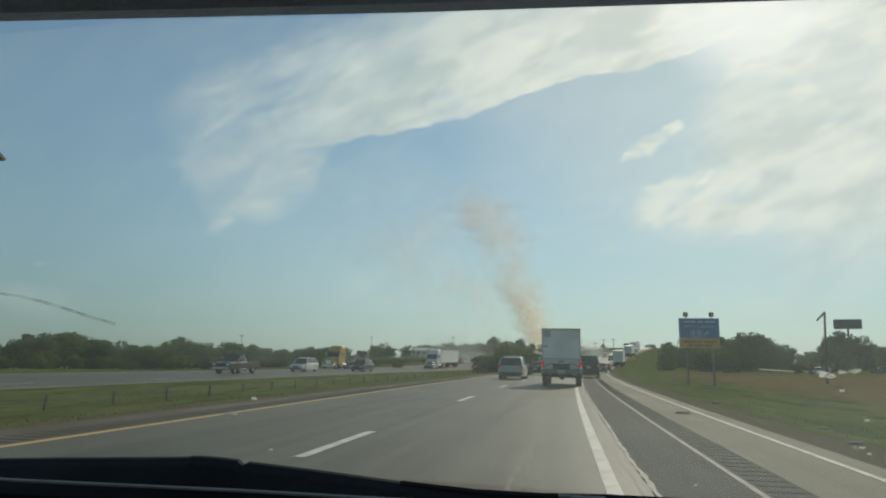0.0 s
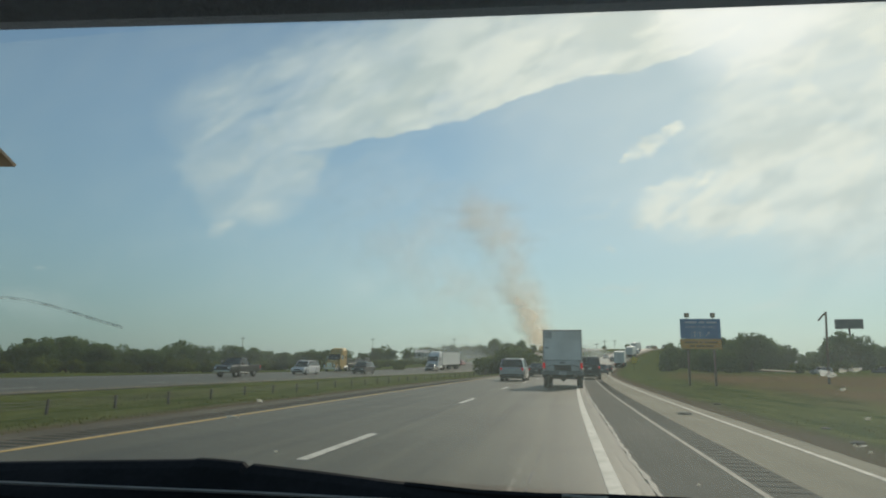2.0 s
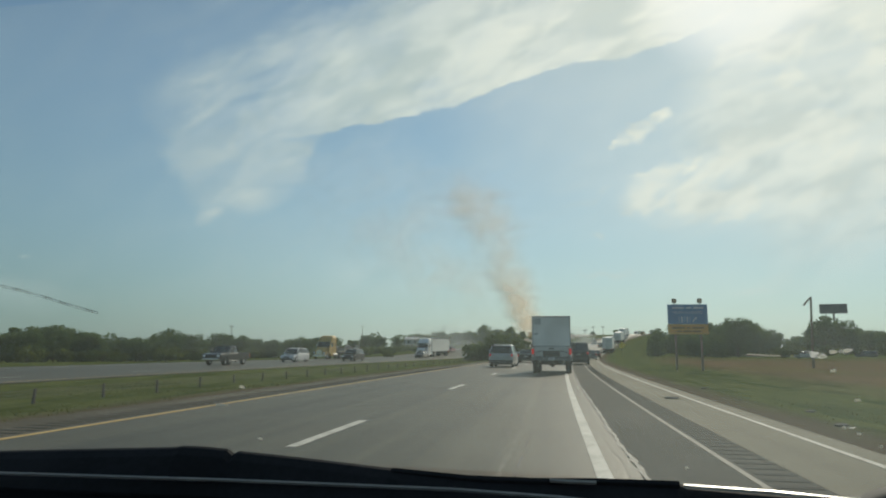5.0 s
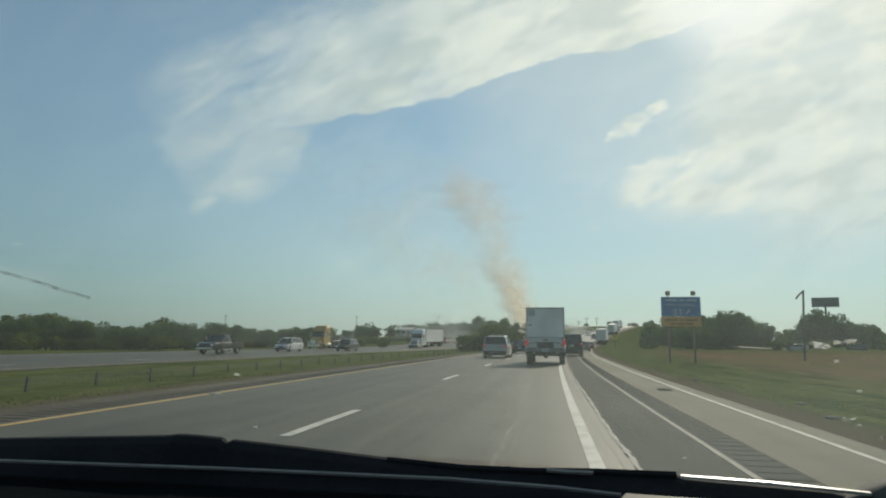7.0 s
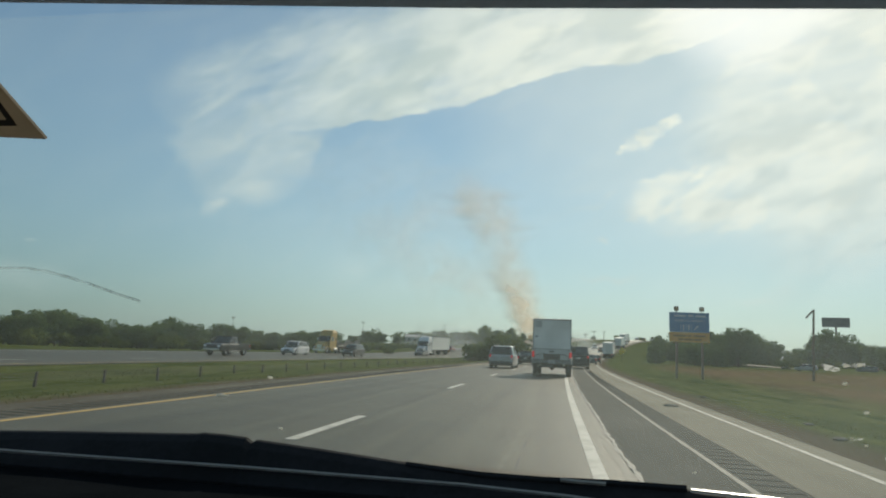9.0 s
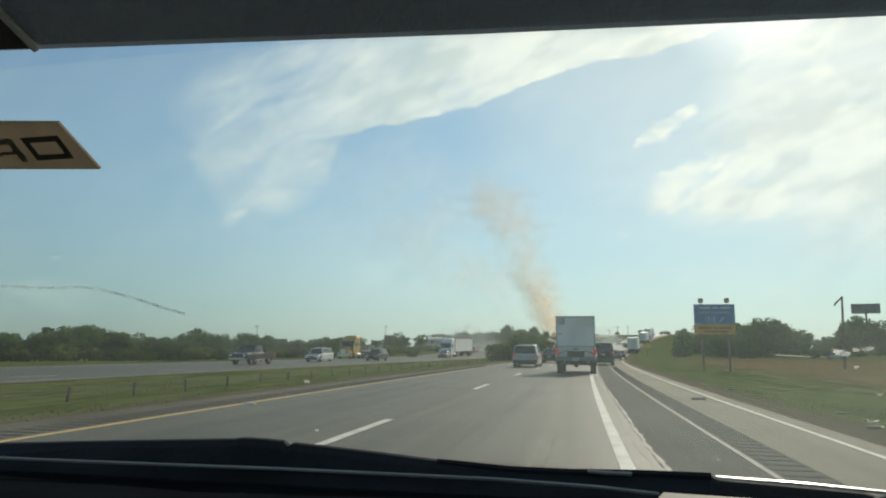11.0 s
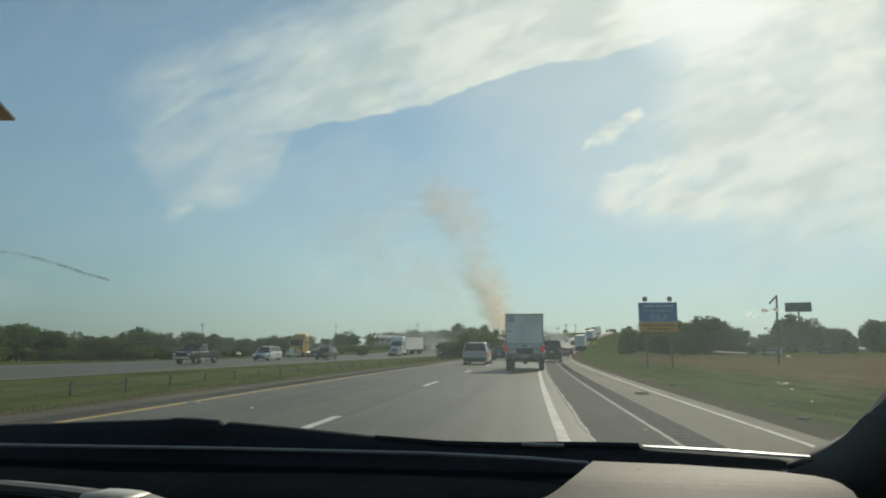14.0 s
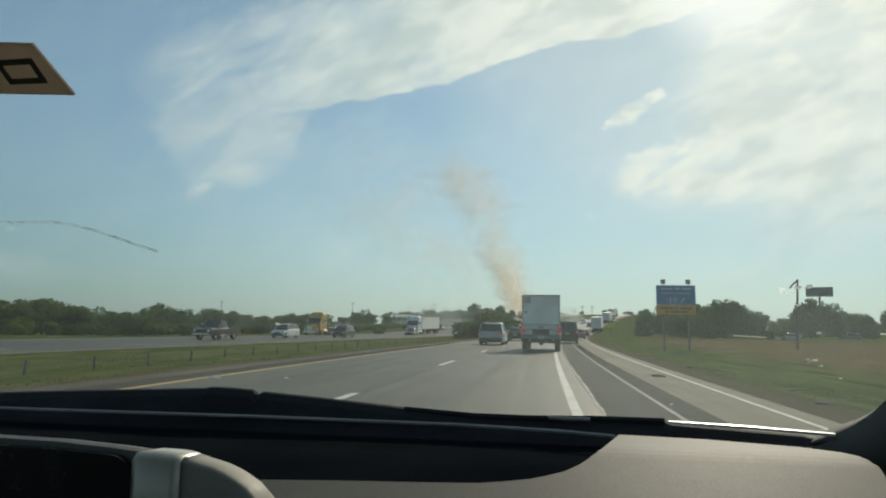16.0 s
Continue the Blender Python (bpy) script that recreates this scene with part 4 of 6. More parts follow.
    cpart("dash_edge", tube([(-1.26, 0.935, 0.999), (-0.876, 0.945, 0.999), (-0.50, 0.963, 0.999), (-0.14, 0.968, 0.998), (0.02, 0.950, 0.997), (0.104, 0.926, 0.996)], 0.0030, 6), M_RIMLINE, pad, "thin grey rim along the glass")

    # instrument hood with a dark face and a silver end
    prof = [(-1.10, 0.985), (-1.0, 1.015), (-0.85, 1.030), (-0.66, 1.0370), (-0.561, 1.0360), (-0.496, 1.0352), (-0.435, 1.0318), (-0.403, 1.0293)]
    rings = [[(x, 0.497, z), (x, 0.503, z + 0.002), (x, 0.530, z - 0.004), (x, 0.555, z - 0.022), (x, 0.565, 0.90), (x, 0.50, 0.90)] for x, z in prof]
    hood = cpart("instrument_hood", loft(rings), M_HOOD, label="grey hood over the dark instruments")
    flank = [(-0.3545, 1.0262), (-0.345, 1.0236), (-0.323, 1.0184), (-0.310, 1.0135), (-0.300, 1.0085), (-0.288, 1.0015), (-0.279, 0.9930), (-0.275, 0.970)]
    rings = [[(x, 0.492, z - 0.004), (x, 0.498, z), (x, 0.530, z - 0.003), (x, 0.555, z - 0.020), (x, 0.565, 0.90), (x, 0.492, 0.90)] for x, z in flank]
    cpart("hood_flank", loft(rings), M_FLANK, hood, "pale grey sloping flank", True)
    rings = [[(x, 0.489, z - 0.006), (x, 0.496, z), (x, 0.530, z - 0.003), (x, 0.555, z - 0.020), (x, 0.565, 0.90), (x, 0.489, 0.90)] for x, z in ((-0.404, 1.0288), (-0.398, 1.0300), (-0.382, 1.0300), (-0.364, 1.0288), (-0.3550, 1.0266))]
    cpart("silver_trim", loft(rings), M_SILVER, hood, "brushed silver end cap", True)
    corner = [(-0.404 - 0.024 + 0.024 * math.sin(a), 1.0270 - 0.024 + 0.024 * math.cos(a)) for a in (math.pi / 2 * k / 6 for k in range(7))]
    outline = [(-1.05, 1.0), (-0.85, 1.0235), (-0.66, 1.0315), (-0.561, 1.0305), (-0.496, 1.0297)] + corner + [(-0.404, 0.90), (-1.05, 0.90)]
    cpart("instrument_face", loft([[(x, y, z) for x, z in outline] for y in (0.4955, 0.487)]), M_SCREEN, hood, "dark instrument face")
    bm = bmesh.new()
    ring = [bm.verts.new((-0.205 + 0.006 * math.cos(k * 0.8) * (1 + 0.4 * (k % 2)), 0.53 + 0.006 * math.sin(k * 0.8), fall(0.53) + 0.001)) for k in range(8)]
    bm.faces.new(ring)
    bmesh.ops.solidify(bm, geom=list(bm.faces), thickness=0.002)
    cpart("crumb", bm, M_COWL, pad, "small dark crumb")

    # plain shell that closes the cabin, and the running gear
    for side, x0 in (("right", 0.47), ("left", -1.39)):
        bm = box(x0, x0 + 0.08, -1.9, 1.0, 0.32, 0.96, 0.02)
        cpart("door_panel", bm, P_GREY)
        bm = loft([[(x0 + 0.02, -0.75, 0.95), (x0 + 0.07, -0.75, 0.95), (x0 + 0.07, -0.65, 0.95), (x0 + 0.02, -0.65, 0.95)],
                   [(0.33 if side == "right" else -1.2, -0.75, 1.50), (0.36 if side == "right" else -1.17, -0.75, 1.50), (0.36 if side == "right" else -1.17, -0.65, 1.50), (0.33 if side == "right" else -1.2, -0.65, 1.50)]])
        cpart("door_pillar", bm, M_PILLAR)
    cpart("floor_pan", box(-1.35, 0.51, -1.95, 1.0, 0.24, 0.34), M_DARK)
    cpart("rear_panel", loft([[(-1.35, -1.95, 0.30), (0.51, -1.95, 0.30), (0.51, -1.90, 0.30), (-1.35, -1.90, 0.30)], [(-1.35, -2.05, 0.95), (0.51, -2.05, 0.95), (0.51, -1.95, 0.95), (-1.35, -1.95, 0.95)],
                              [(-1.2, -1.95, 1.50), (0.36, -1.95, 1.50), (0.36, -1.88, 1.50), (-1.2, -1.88, 1.50)]]), P_GREY)
    cpart("bonnet", loft([[(-1.37, 1.02, 0.40), (-1.37, 1.02, 0.80), (-1.15, 1.02, 0.865), (0.31, 1.02, 0.865), (0.53, 1.02, 0.80), (0.53, 1.02, 0.40)],
                          [(-1.35, 1.55, 0.36), (-1.35, 1.55, 0.68), (-1.15, 1.55, 0.78), (0.31, 1.55, 0.78), (0.51, 1.55, 0.68), (0.51, 1.55, 0.36)],
                          [(-1.25, 1.95, 0.34), (-1.25, 1.95, 0.52), (-1.1, 1.95, 0.62), (0.26, 1.95, 0.62), (0.41, 1.95, 0.52), (0.41, 1.95, 0.34)]]), P_GREY, smooth_=False)
    for x in (-0.80, 0.80):
        for y in (1.25, -1.35):
            wheel(car, x, y, 0.32, 0.2)
    return car


own_car()


# ---- vehicles: local +y is the front, the origin on the ground ----
def body_ring(y, w, zb, zt, tuck=0.06):
    """Cross-section of a car's lower body."""
    return [(-w + tuck, y, zb), (-w, y, zb + 0.18), (-w, y, zt - 0.12), (-w + 0.05, y, zt), (w - 0.05, y, zt), (w, y, zt - 0.12), (w, y, zb + 0.18), (w - tuck, y, zb)]


def plate_bar(parent, y, z, facing=-1):
    bm = box(-0.16, 0.16, y - 0.008, y + 0.008, z - 0.07, z + 0.07, 0.004)
    p = part("number_plate", bm, M_PLATE, parent)
    part("plate_bar", box(-0.11, 0.11, y + facing * 0.0115 - 0.002, y + facing * 0.0115 + 0.002, z - 0.02, z + 0.02), M_DARK, p)


def family_car(label, category, colour, place, length=4.7, width=1.88, height=1.72, shape="suv", lit=False, group=""):
    """An SUV or a saloon: body, glasshouse, roof, pillars, lights, bumpers, wheels."""
    name = {"suv": "suv", "van": "van", "saloon": "saloon_car"}[shape]
    car = thing(name, label, category, place, group)
    h, w = length / 2, width / 2
    belt = height * (0.63 if shape == "suv" else 0.60 if shape == "van" else 0.64)
    nose = 0.95 if shape == "suv" else 0.82 if shape == "saloon" else 1.05
    nose = min(nose, belt)
    tail_top = belt if shape != "saloon" else belt + 0.02
    sections = [(-h, w * 0.90, 0.42, tail_top - 0.14), (-h + 0.10, w * 0.97, 0.30, tail_top - 0.02), (-h + 0.6, w, 0.24, tail_top), (0, w, 0.24, belt), (h * 0.35, w, 0.24, belt - 0.02), (h * 0.52, w, 0.24, nose + 0.02),
                (h - 0.25, w * 0.96, 0.26, nose - 0.10), (h - 0.05, w * 0.88, 0.34, nose - 0.24), (h, w * 0.80, 0.42, nose - 0.32)]
    bm = loft([body_ring(*s) for s in sections])
    bmesh.ops.bevel(bm, geom=[e for e in bm.edges if e.calc_face_angle(0) > 0.5], offset=0.03, segments=2, affect="EDGES")
    body = part("body", bm, colour, car, smooth=False)
    # glasshouse
    if shape == "saloon":
        glass = [(-h + 0.75, w * 0.86, belt, belt + 0.02), (-h + 1.45, w * 0.72, belt, height - 0.05), (0.1, w * 0.74, belt, height - 0.03), (h * 0.46, w * 0.86, belt - 0.02, belt + 0.02)]
    else:
        inset = 0.80 if shape == "van" else 0.76
        rake = 0.28 if shape == "van" else 0.48
        glass = [(-h + 0.10, w * 0.86, belt - 0.02, belt + 0.04), (-h + rake, w * inset, belt - 0.02, height - 0.09), (0.0, w * inset, belt - 0.02, height - 0.03), (h * 0.24, w * (inset - 0.02), belt - 0.02, height - 0.08), (h * 0.50, w * 0.86, belt - 0.03, belt + 0.02)]
    rings = [[(-w * 0.93, y, z0), (-q, y, z1), (q, y, z1), (w * 0.93, y, z0)] for y, q, z0, z1 in glass]
    part("window", loft(rings), M_WINDOW, car, "dark tinted glass")
    tops = [(y, q, z1) for y, q, z0, z1 in glass[1:-1]]
    rings = [[(-q - 0.01, y, z), (-q + 0.10, y, z + 0.045), (q - 0.10, y, z + 0.045), (q + 0.01, y, z), (q - 0.02, y, z - 0.03), (-q + 0.02, y, z - 0.03)] for y, q, z in tops]
    roof = part("roof", loft(rings), colour, car)
    if shape == "suv":
        for x in (-1, 1):
            part("roof_rail", tube([(x * w * 0.60, tops[0][0] + 0.1, height + 0.0), (x * w * 0.60, 0.3, height + 0.04)], 0.018), M_DARK, roof)
    # pillars of body colour over the glass
    for x in (-1, 1):
        for k in (0, 1) if shape == "saloon" else (0, 1):
            a, b = (glass[0], glass[1]) if k == 0 else (glass[-1], glass[-2])
            part("pillar", tube([(x * w * 0.915, a[0], a[2] + 0.02), (x * (b[1] + 0.005), b[0], b[3])], 0.042, 6), colour, car)
        part("pillar", tube([(x * w * 0.94, -0.15, belt - 0.02), (x * (glass[1][1] + 0.004), -0.15, height - 0.05)], 0.028, 6), colour if shape == "van" else M_DARK, car)
        part("mirror", box(x * (w + 0.09) - 0.09, x * (w + 0.09) + 0.09, h * 0.34 - 0.06, h * 0.34 + 0.05, belt - 0.02, belt + 0.13, 0.03), colour, car)
        part("tail_light", box(x * w * 0.84 - 0.07, x * w * 0.84 + 0.07, -h - 0.006, -h + 0.2, belt - 0.24, belt - 0.06, 0.02), M_TAIL, car)
        part("headlight", box(x * w * 0.72 - 0.15, x * w * 0.72 + 0.15, h - 0.2, h - 0.002, nose - 0.34, nose - 0.20, 0.02), M_HEAD, car)
        for y in (h * 0.62, -h * 0.60):
            wheel(car, x * (w - 0.12), y, 0.36 if shape != "saloon" else 0.33, 0.23)
            arch = [(x * (w - 0.02), y + 0.44 * math.cos(a), 0.36 + 0.44 * math.sin(a)) for a in (math.pi * k / 10 for k in range(11))]
            part("wheel_arch", tube(arch, 0.035, 5), M_DARK, car)
    part("bumper", box(-w * 0.92, w * 0.92, -h - 0.05, -h + 0.22, 0.34, 0.58, 0.04), M_DARK if shape != "saloon" else colour, car)
    part("bumper", box(-w * 0.84, w * 0.84, h - 0.2, h + 0.03, 0.30, 0.50, 0.04), M_DARK, car)
    part("grille", box(-w * 0.42, w * 0.42, h - 0.1, h + 0.012, nose - 0.40, nose - 0.22, 0.01), M_DARK, car)
    plate_bar(car, -h - 0.02, belt - 0.28 if shape != "saloon" else 0.7)
    return car


def pickup(label, colour, place, length=5.9, width=2.02, height=1.95, chrome=True, group="", lift=0.0, wheel_r=0.40):
    """A crew-cab pickup: cab, bed with tailgate, bumpers, lights, wheels."""
    truck = thing("pickup_truck", label, "pickup truck", place, group)
    h, w = length / 2, width / 2
    # front and cab
    sections = [(-0.55, w, 0.42, 1.24), (0.9, w, 0.42, 1.24), (h * 0.55, w, 0.42, 1.22), (h - 0.3, w * 0.98, 0.44, 1.16), (h - 0.05, w * 0.94, 0.50, 1.06), (h, w * 0.90, 0.55, 0.98)]
    bm = loft([body_ring(*s) for s in sections])
    bmesh.ops.bevel(bm, geom=[e for e in bm.edges if e.calc_face_angle(0) > 0.5], offset=0.03, segments=2, affect="EDGES")
    part("body", bm, colour, truck)
    glass = [(-0.62, w * 0.90, 1.22), (-0.45, w * 0.80, height - 0.06), (0.55, w * 0.80, height - 0.05), (1.35, w * 0.90, 1.22)]
    part("window", loft([[(-w * 0.94, y, 1.2), (-q, y, z), (q, y, z), (w * 0.94, y, 1.2)] for y, q, z in glass]), M_WINDOW, truck, "dark glass")
    part("roof", loft([[(-q - 0.01, y, z), (-q + 0.12, y, z + 0.06), (q - 0.12, y, z + 0.06), (q + 0.01, y, z), (q, y, z - 0.04), (-q, y, z - 0.04)] for y, q, z in glass[1:3]]), colour, truck)
    for x in (-1, 1):
        for a, b in ((glass[0], glass[1]), (glass[3], glass[2])):
            part("pillar", tube([(x * w * 0.93, a[0], a[2]), (x * (b[1] + 0.005), b[0], b[2])], 0.045), colour, truck)
        part("pillar", tube([(x * w * 0.945, 0.25, 1.2), (x * (w * 0.80 + 0.004), 0.15, height - 0.06)], 0.035), colour, truck)
        # bed side, with a rounded arch
        part("bed_side", box(x * (w - 0.05) - 0.05, x * (w - 0.05) + 0.05, -h + 0.06, -0.58, 0.55, 1.26, 0.03, segments=2), colour, truck)
        for y in (h * 0.62, -h * 0.60):
            wheel(truck, x * (w - 0.16), y, wheel_r, 0.30)
            arch = [(x * (w + 0.005), y + 0.47 * math.cos(a), 0.42 + 0.47 * math.sin(a)) for a in (math.pi * k / 10 for k in range(11))]
            part("wheel_arch", tube(arch, 0.045, 5), M_DARK, truck)
        part("tail_light", box(x * (w - 0.065) - 0.06, x * (w - 0.065) + 0.06, -h - 0.010, -h + 0.12, 0.88, 1.18, 0.02), M_TAIL, truck)
        part("headlight", box(x * w * 0.76 - 0.16, x * w * 0.76 + 0.16, h - 0.2, h + 0.002, 0.82, 1.02, 0.02), M_HEAD, truck)
        part("mirror", box(x * (w + 0.14) - 0.11, x * (w + 0.14) + 0.11, 1.0, 1.12, 1.22, 1.48, 0.03), M_DARK, truck)
        part("side_step", box(x * (w - 0.02) - 0.06, x * (w - 0.02) + 0.06, -0.7, 1.2, 0.40, 0.46, 0.01), M_CHROME if chrome else M_DARK, truck)
    part("bed_floor", box(-w + 0.1, w - 0.1, -h + 0.1, -0.58, 0.72, 0.78), M_DARK, truck)
    gate = part("tailgate", box(-w + 0.15, w - 0.15, -h - 0.005, -h + 0.07, 0.78, 1.27, 0.02, segments=2), colour, truck)
    part("tailgate_panel", box(-w + 0.30, w - 0.30, -h - 0.016, -h - 0.002, 0.86, 1.09, 0.012), colour, gate)
    part("tailgate_shadow", box(-w + 0.58, w - 0.58, -h - 0.022, -h - 0.010, 0.79, 1.07, 0.01), M_DARK, gate, "dark panel across the tailgate")
    for x in (-1, 1):
        part("rack_bar", tube([(x * 0.86 * w, -h - 0.03, 0.84), (x * 0.82 * w, -h - 0.05, 0.98), (x * 0.40 * w, -h - 0.05, 1.075)], 0.018, 6), M_DARK, gate)
    part("handle", box(-0.14, 0.14, -h - 0.024, -h - 0.002, 1.14, 1.205, 0.01), M_DARK, gate, "black tailgate handle")
    bm = box(-w + 0.02, w - 0.02, -h - 0.16, -h + 0.02, 0.56, 0.76, 0.03, segments=2)
    bump = part("bumper", bm, M_CHROME if chrome else M_BUMPER, truck, "step bumper")
    part("hitch", box(-0.05, 0.05, -h - 0.22, -h + 0.2, 0.46, 0.55, 0.01), M_DARK, bump)
    part("front_bumper", box(-w * 0.92, w * 0.92, h - 0.1, h + 0.1, 0.48, 0.70, 0.04), M_CHROME if chrome else M_DARK, truck)
    part("grille", box(-w * 0.5, w * 0.5, h - 0.1, h + 0.02, 0.76, 1.04, 0.02), M_DARK, truck)
    part("chassis", box(-0.55, 0.55, -h + 0.15, h - 0.3, 0.42, 0.60), M_DARK, truck)
    part("axle", tube([(-w + 0.25, -h * 0.60, 0.40), (0, -h * 0.60, 0.40), (w - 0.25, -h * 0.60, 0.40)], 0.06), M_DARK, truck)
    part("differential", loft([[(0.14 * r * math.cos(a), -h * 0.60 + d, 0.38 + 0.16 * r * math.sin(a)) for a in (math.pi * k / 5 for k in range(10))] for d, r in ((-0.16, 0.4), (-0.08, 1.0), (0.08, 1.0), (0.16, 0.4))]), M_DARK, truck)
    plate_bar(truck, -h - 0.17, 0.66)
    for ob in truck.children:
        if not ob.name.startswith("wheel") or ob.name.startswith("wheel_arch"):
            ob.location.z += lift
    return truck


def cargo_box(place):
    """The tall white box that the pickup carries: frame, door panels, a patch."""
    crate = thing("cargo_box", "tall white box with grimy panels, riding in a pickup bed", "cargo box", place)
    w, z0, z1, y0, y1 = 0.985, 1.275, 2.84, -2.93, -0.62
    part("body", box(-w + 0.02, w - 0.02, y0 + 0.03, y1, z0, z1 - 0.02, 0.02), M_BOX, crate)
    for a, b in ((-w + 0.05, -0.36), (-0.35, 0.36), (0.37, w - 0.05)):
        part("panel", box(a, b, y0 + 0.012, y0 + 0.03, z0 + 0.05, z1 - 0.06, 0.005), M_BOX, crate)
    for x in (-w, w - 0.05):
        part("corner_post", box(x, x + 0.05, y0, y0 + 0.05, z0, z1, 0.008), M_GALV, crate)
    part("top_rail", box(-w - 0.005, w + 0.005, y0 - 0.004, y0 + 0.05, z1 - 0.05, z1 + 0.012, 0.008), M_GALV, crate, "dark top rail")
    part("sill", box(-w - 0.005, w + 0.005, y0 - 0.004, y0 + 0.06, z0 - 0.0, z0 + 0.05, 0.008), M_GALV, crate)
    part("patch", box(-w + 0.10, -w + 0.46, y0 + 0.006, y0 + 0.012, z1 - 0.42, z1 - 0.10, 0.002), M_BOX_STAIN, crate, "grey repair patch")
    part("patch", box(-w + 0.10, -w + 0.30, y0 + 0.006, y0 + 0.012, z1 - 0.95, z1 - 0.86, 0.002), M_BOX_STAIN, crate, "grey scuff")
    part("lid", loft([[(-w, y0, z1 + 0.008), (w, y0, z1 + 0.008), (w, y1, z1 + 0.008), (-w, y1, z1 + 0.008)], [(-w * 0.6, y0 + 0.3, z1 + 0.04), (w * 0.6, y0 + 0.3, z1 + 0.04), (w * 0.6, y1 - 0.3, z1 + 0.04), (-w * 0.6, y1 - 0.3, z1 + 0.04)]]), M_BOX, crate)
    return crate


def tractor(parent, colour, sleeper=True, chrome=True):
    """Cab of an articulated lorry, front towards +y, the fifth wheel at y = 0."""
    w = 1.22
    bm = loft([[(-w, y, zb), (-w, y, zt - 0.3), (-w + 0.18, y, zt), (w - 0.18, y, zt), (w, y, zt - 0.3), (w, y, zb)] for y, zb, zt in ((1.3, 1.0, 3.95), (1.6, 0.9, 4.02), (2.9, 0.9, 3.98), (3.4, 0.9, 3.5), (3.75, 0.9, 2.95), (4.2, 1.0, 2.1))])
    cab = part("cab", bm, colour, parent)
    part("windscreen", loft([[(-w + 0.12, 3.60, 2.95), (w - 0.12, 3.60, 2.95), (w - 0.12, 3.90, 2.95), (-w + 0.12, 3.90, 2.95)], [(-w + 0.05, 4.0, 2.15), (w - 0.05, 4.0, 2.15), (w - 0.05, 4.26, 2.15), (-w + 0.05, 4.26, 2.15)]]), M_WINDOW, cab)
    for x in (-1, 1):
        part("side_window", box(x * (w + 0.006) - 0.012, x * (w + 0.006) + 0.012, 2.75, 3.45, 2.15, 2.85, 0.01), M_WINDOW, cab)
        part("fuel_tank", tube([(x * 1.0, 0.9, 0.75), (x * 1.0, 1.6, 0.75), (x * 1.0, 2.5, 0.75)], 0.32, 14), M_GALV if colour == P_YELLOW else M_CHROME, parent)
        part("step", box(x * 1.08 - 0.14, x * 1.08 + 0.14, 2.6, 3.5, 0.45, 0.95, 0.04), colour, parent)
        part("mirror", box(x * 1.42 - 0.1, x * 1.42 + 0.1, 3.7, 3.82, 2.1, 2.75, 0.03), M_CHROME, parent)
        part("headlight", box(x * 0.92 - 0.16, x * 0.92 + 0.16, 5.75, 5.92, 0.95, 1.2, 0.03), M_HEAD, parent)
        part("mudguard", tube([(x * 1.0, 4.9 + 0.62 * math.cos(a), 0.52 + 0.62 * math.sin(a)) for a in (math.pi * k / 8 for k in range(9))], 0.16, 6), colour, parent)
        wheel(parent, x * 1.0, 4.9, 0.52, 0.30)
        for y in (-0.65, 0.65):
            wheel(parent, x * 0.95, y, 0.52, 0.55)
        part("exhaust_stack", tube([(x * 1.05, 1.15, 1.0), (x * 1.05, 1.15, 2.5), (x * 1.05, 1.15, 4.0)], 0.07, 8), M_CHROME, parent)
    bm = loft([[(-0.85, y, 0.75), (-0.85, y, zt - 0.2), (-0.6, y, zt), (0.6, y, zt), (0.85, y, zt - 0.2), (0.85, y, 0.75)] for y, zt in ((4.0, 2.12), (4.9, 1.95), (5.6, 1.78), (5.85, 1.6))])
    part("bonnet", bm, colour, parent)
    part("grille", box(-0.5, 0.5, 5.82, 5.9, 0.85, 1.55, 0.02), M_CHROME if chrome else M_DARK, parent)
    part("bumper", box(-1.2, 1.2, 5.7, 6.0, 0.35, 0.80, 0.06), M_CHROME if chrome else colour, parent)
    part("frame", box(-0.45, 0.45, -1.1, 4.0, 0.72, 0.98), M_DARK, parent)
    part("visor_strip", box(-w + 0.1, w - 0.1, 3.62, 3.96, 2.93, 3.05, 0.02), M_DARK, cab)
    part("wiper_cowl", box(-0.9, 0.9, 4.02, 4.30, 2.06, 2.16, 0.02), M_DARK, cab)
    for x in (-1, 1):
        part("sleeper_window", box(x * (w + 0.006) - 0.012, x * (w + 0.006) + 0.012, 1.7, 2.1, 2.35, 2.75, 0.01), M_WINDOW, cab)
        part("door_seam", box(x * (w + 0.004) - 0.008, x * (w + 0.004) + 0.008, 2.62, 2.645, 1.0, 2.95), M_DARK, cab)
        part("side_fairing", box(x * 1.16 - 0.05, x * 1.16 + 0.05, 1.32, 2.55, 0.55, 1.02, 0.03), colour, parent)
    if sleeper:
        part("roof_fairing", loft([[(-w + 0.1, y, 3.9), (-w + 0.25, y, z), (w - 0.25, y, z), (w - 0.1, y, 3.9)] for y, z in ((1.3, 4.12), (2.2, 4.15), (3.0, 3.98))]), colour, cab)


def trailer_wheels(parent, y):
    for x in (-1, 1):
        for d in (-0.65, 0.65):
            wheel(parent, x * 0.95, y + d, 0.52, 0.55)


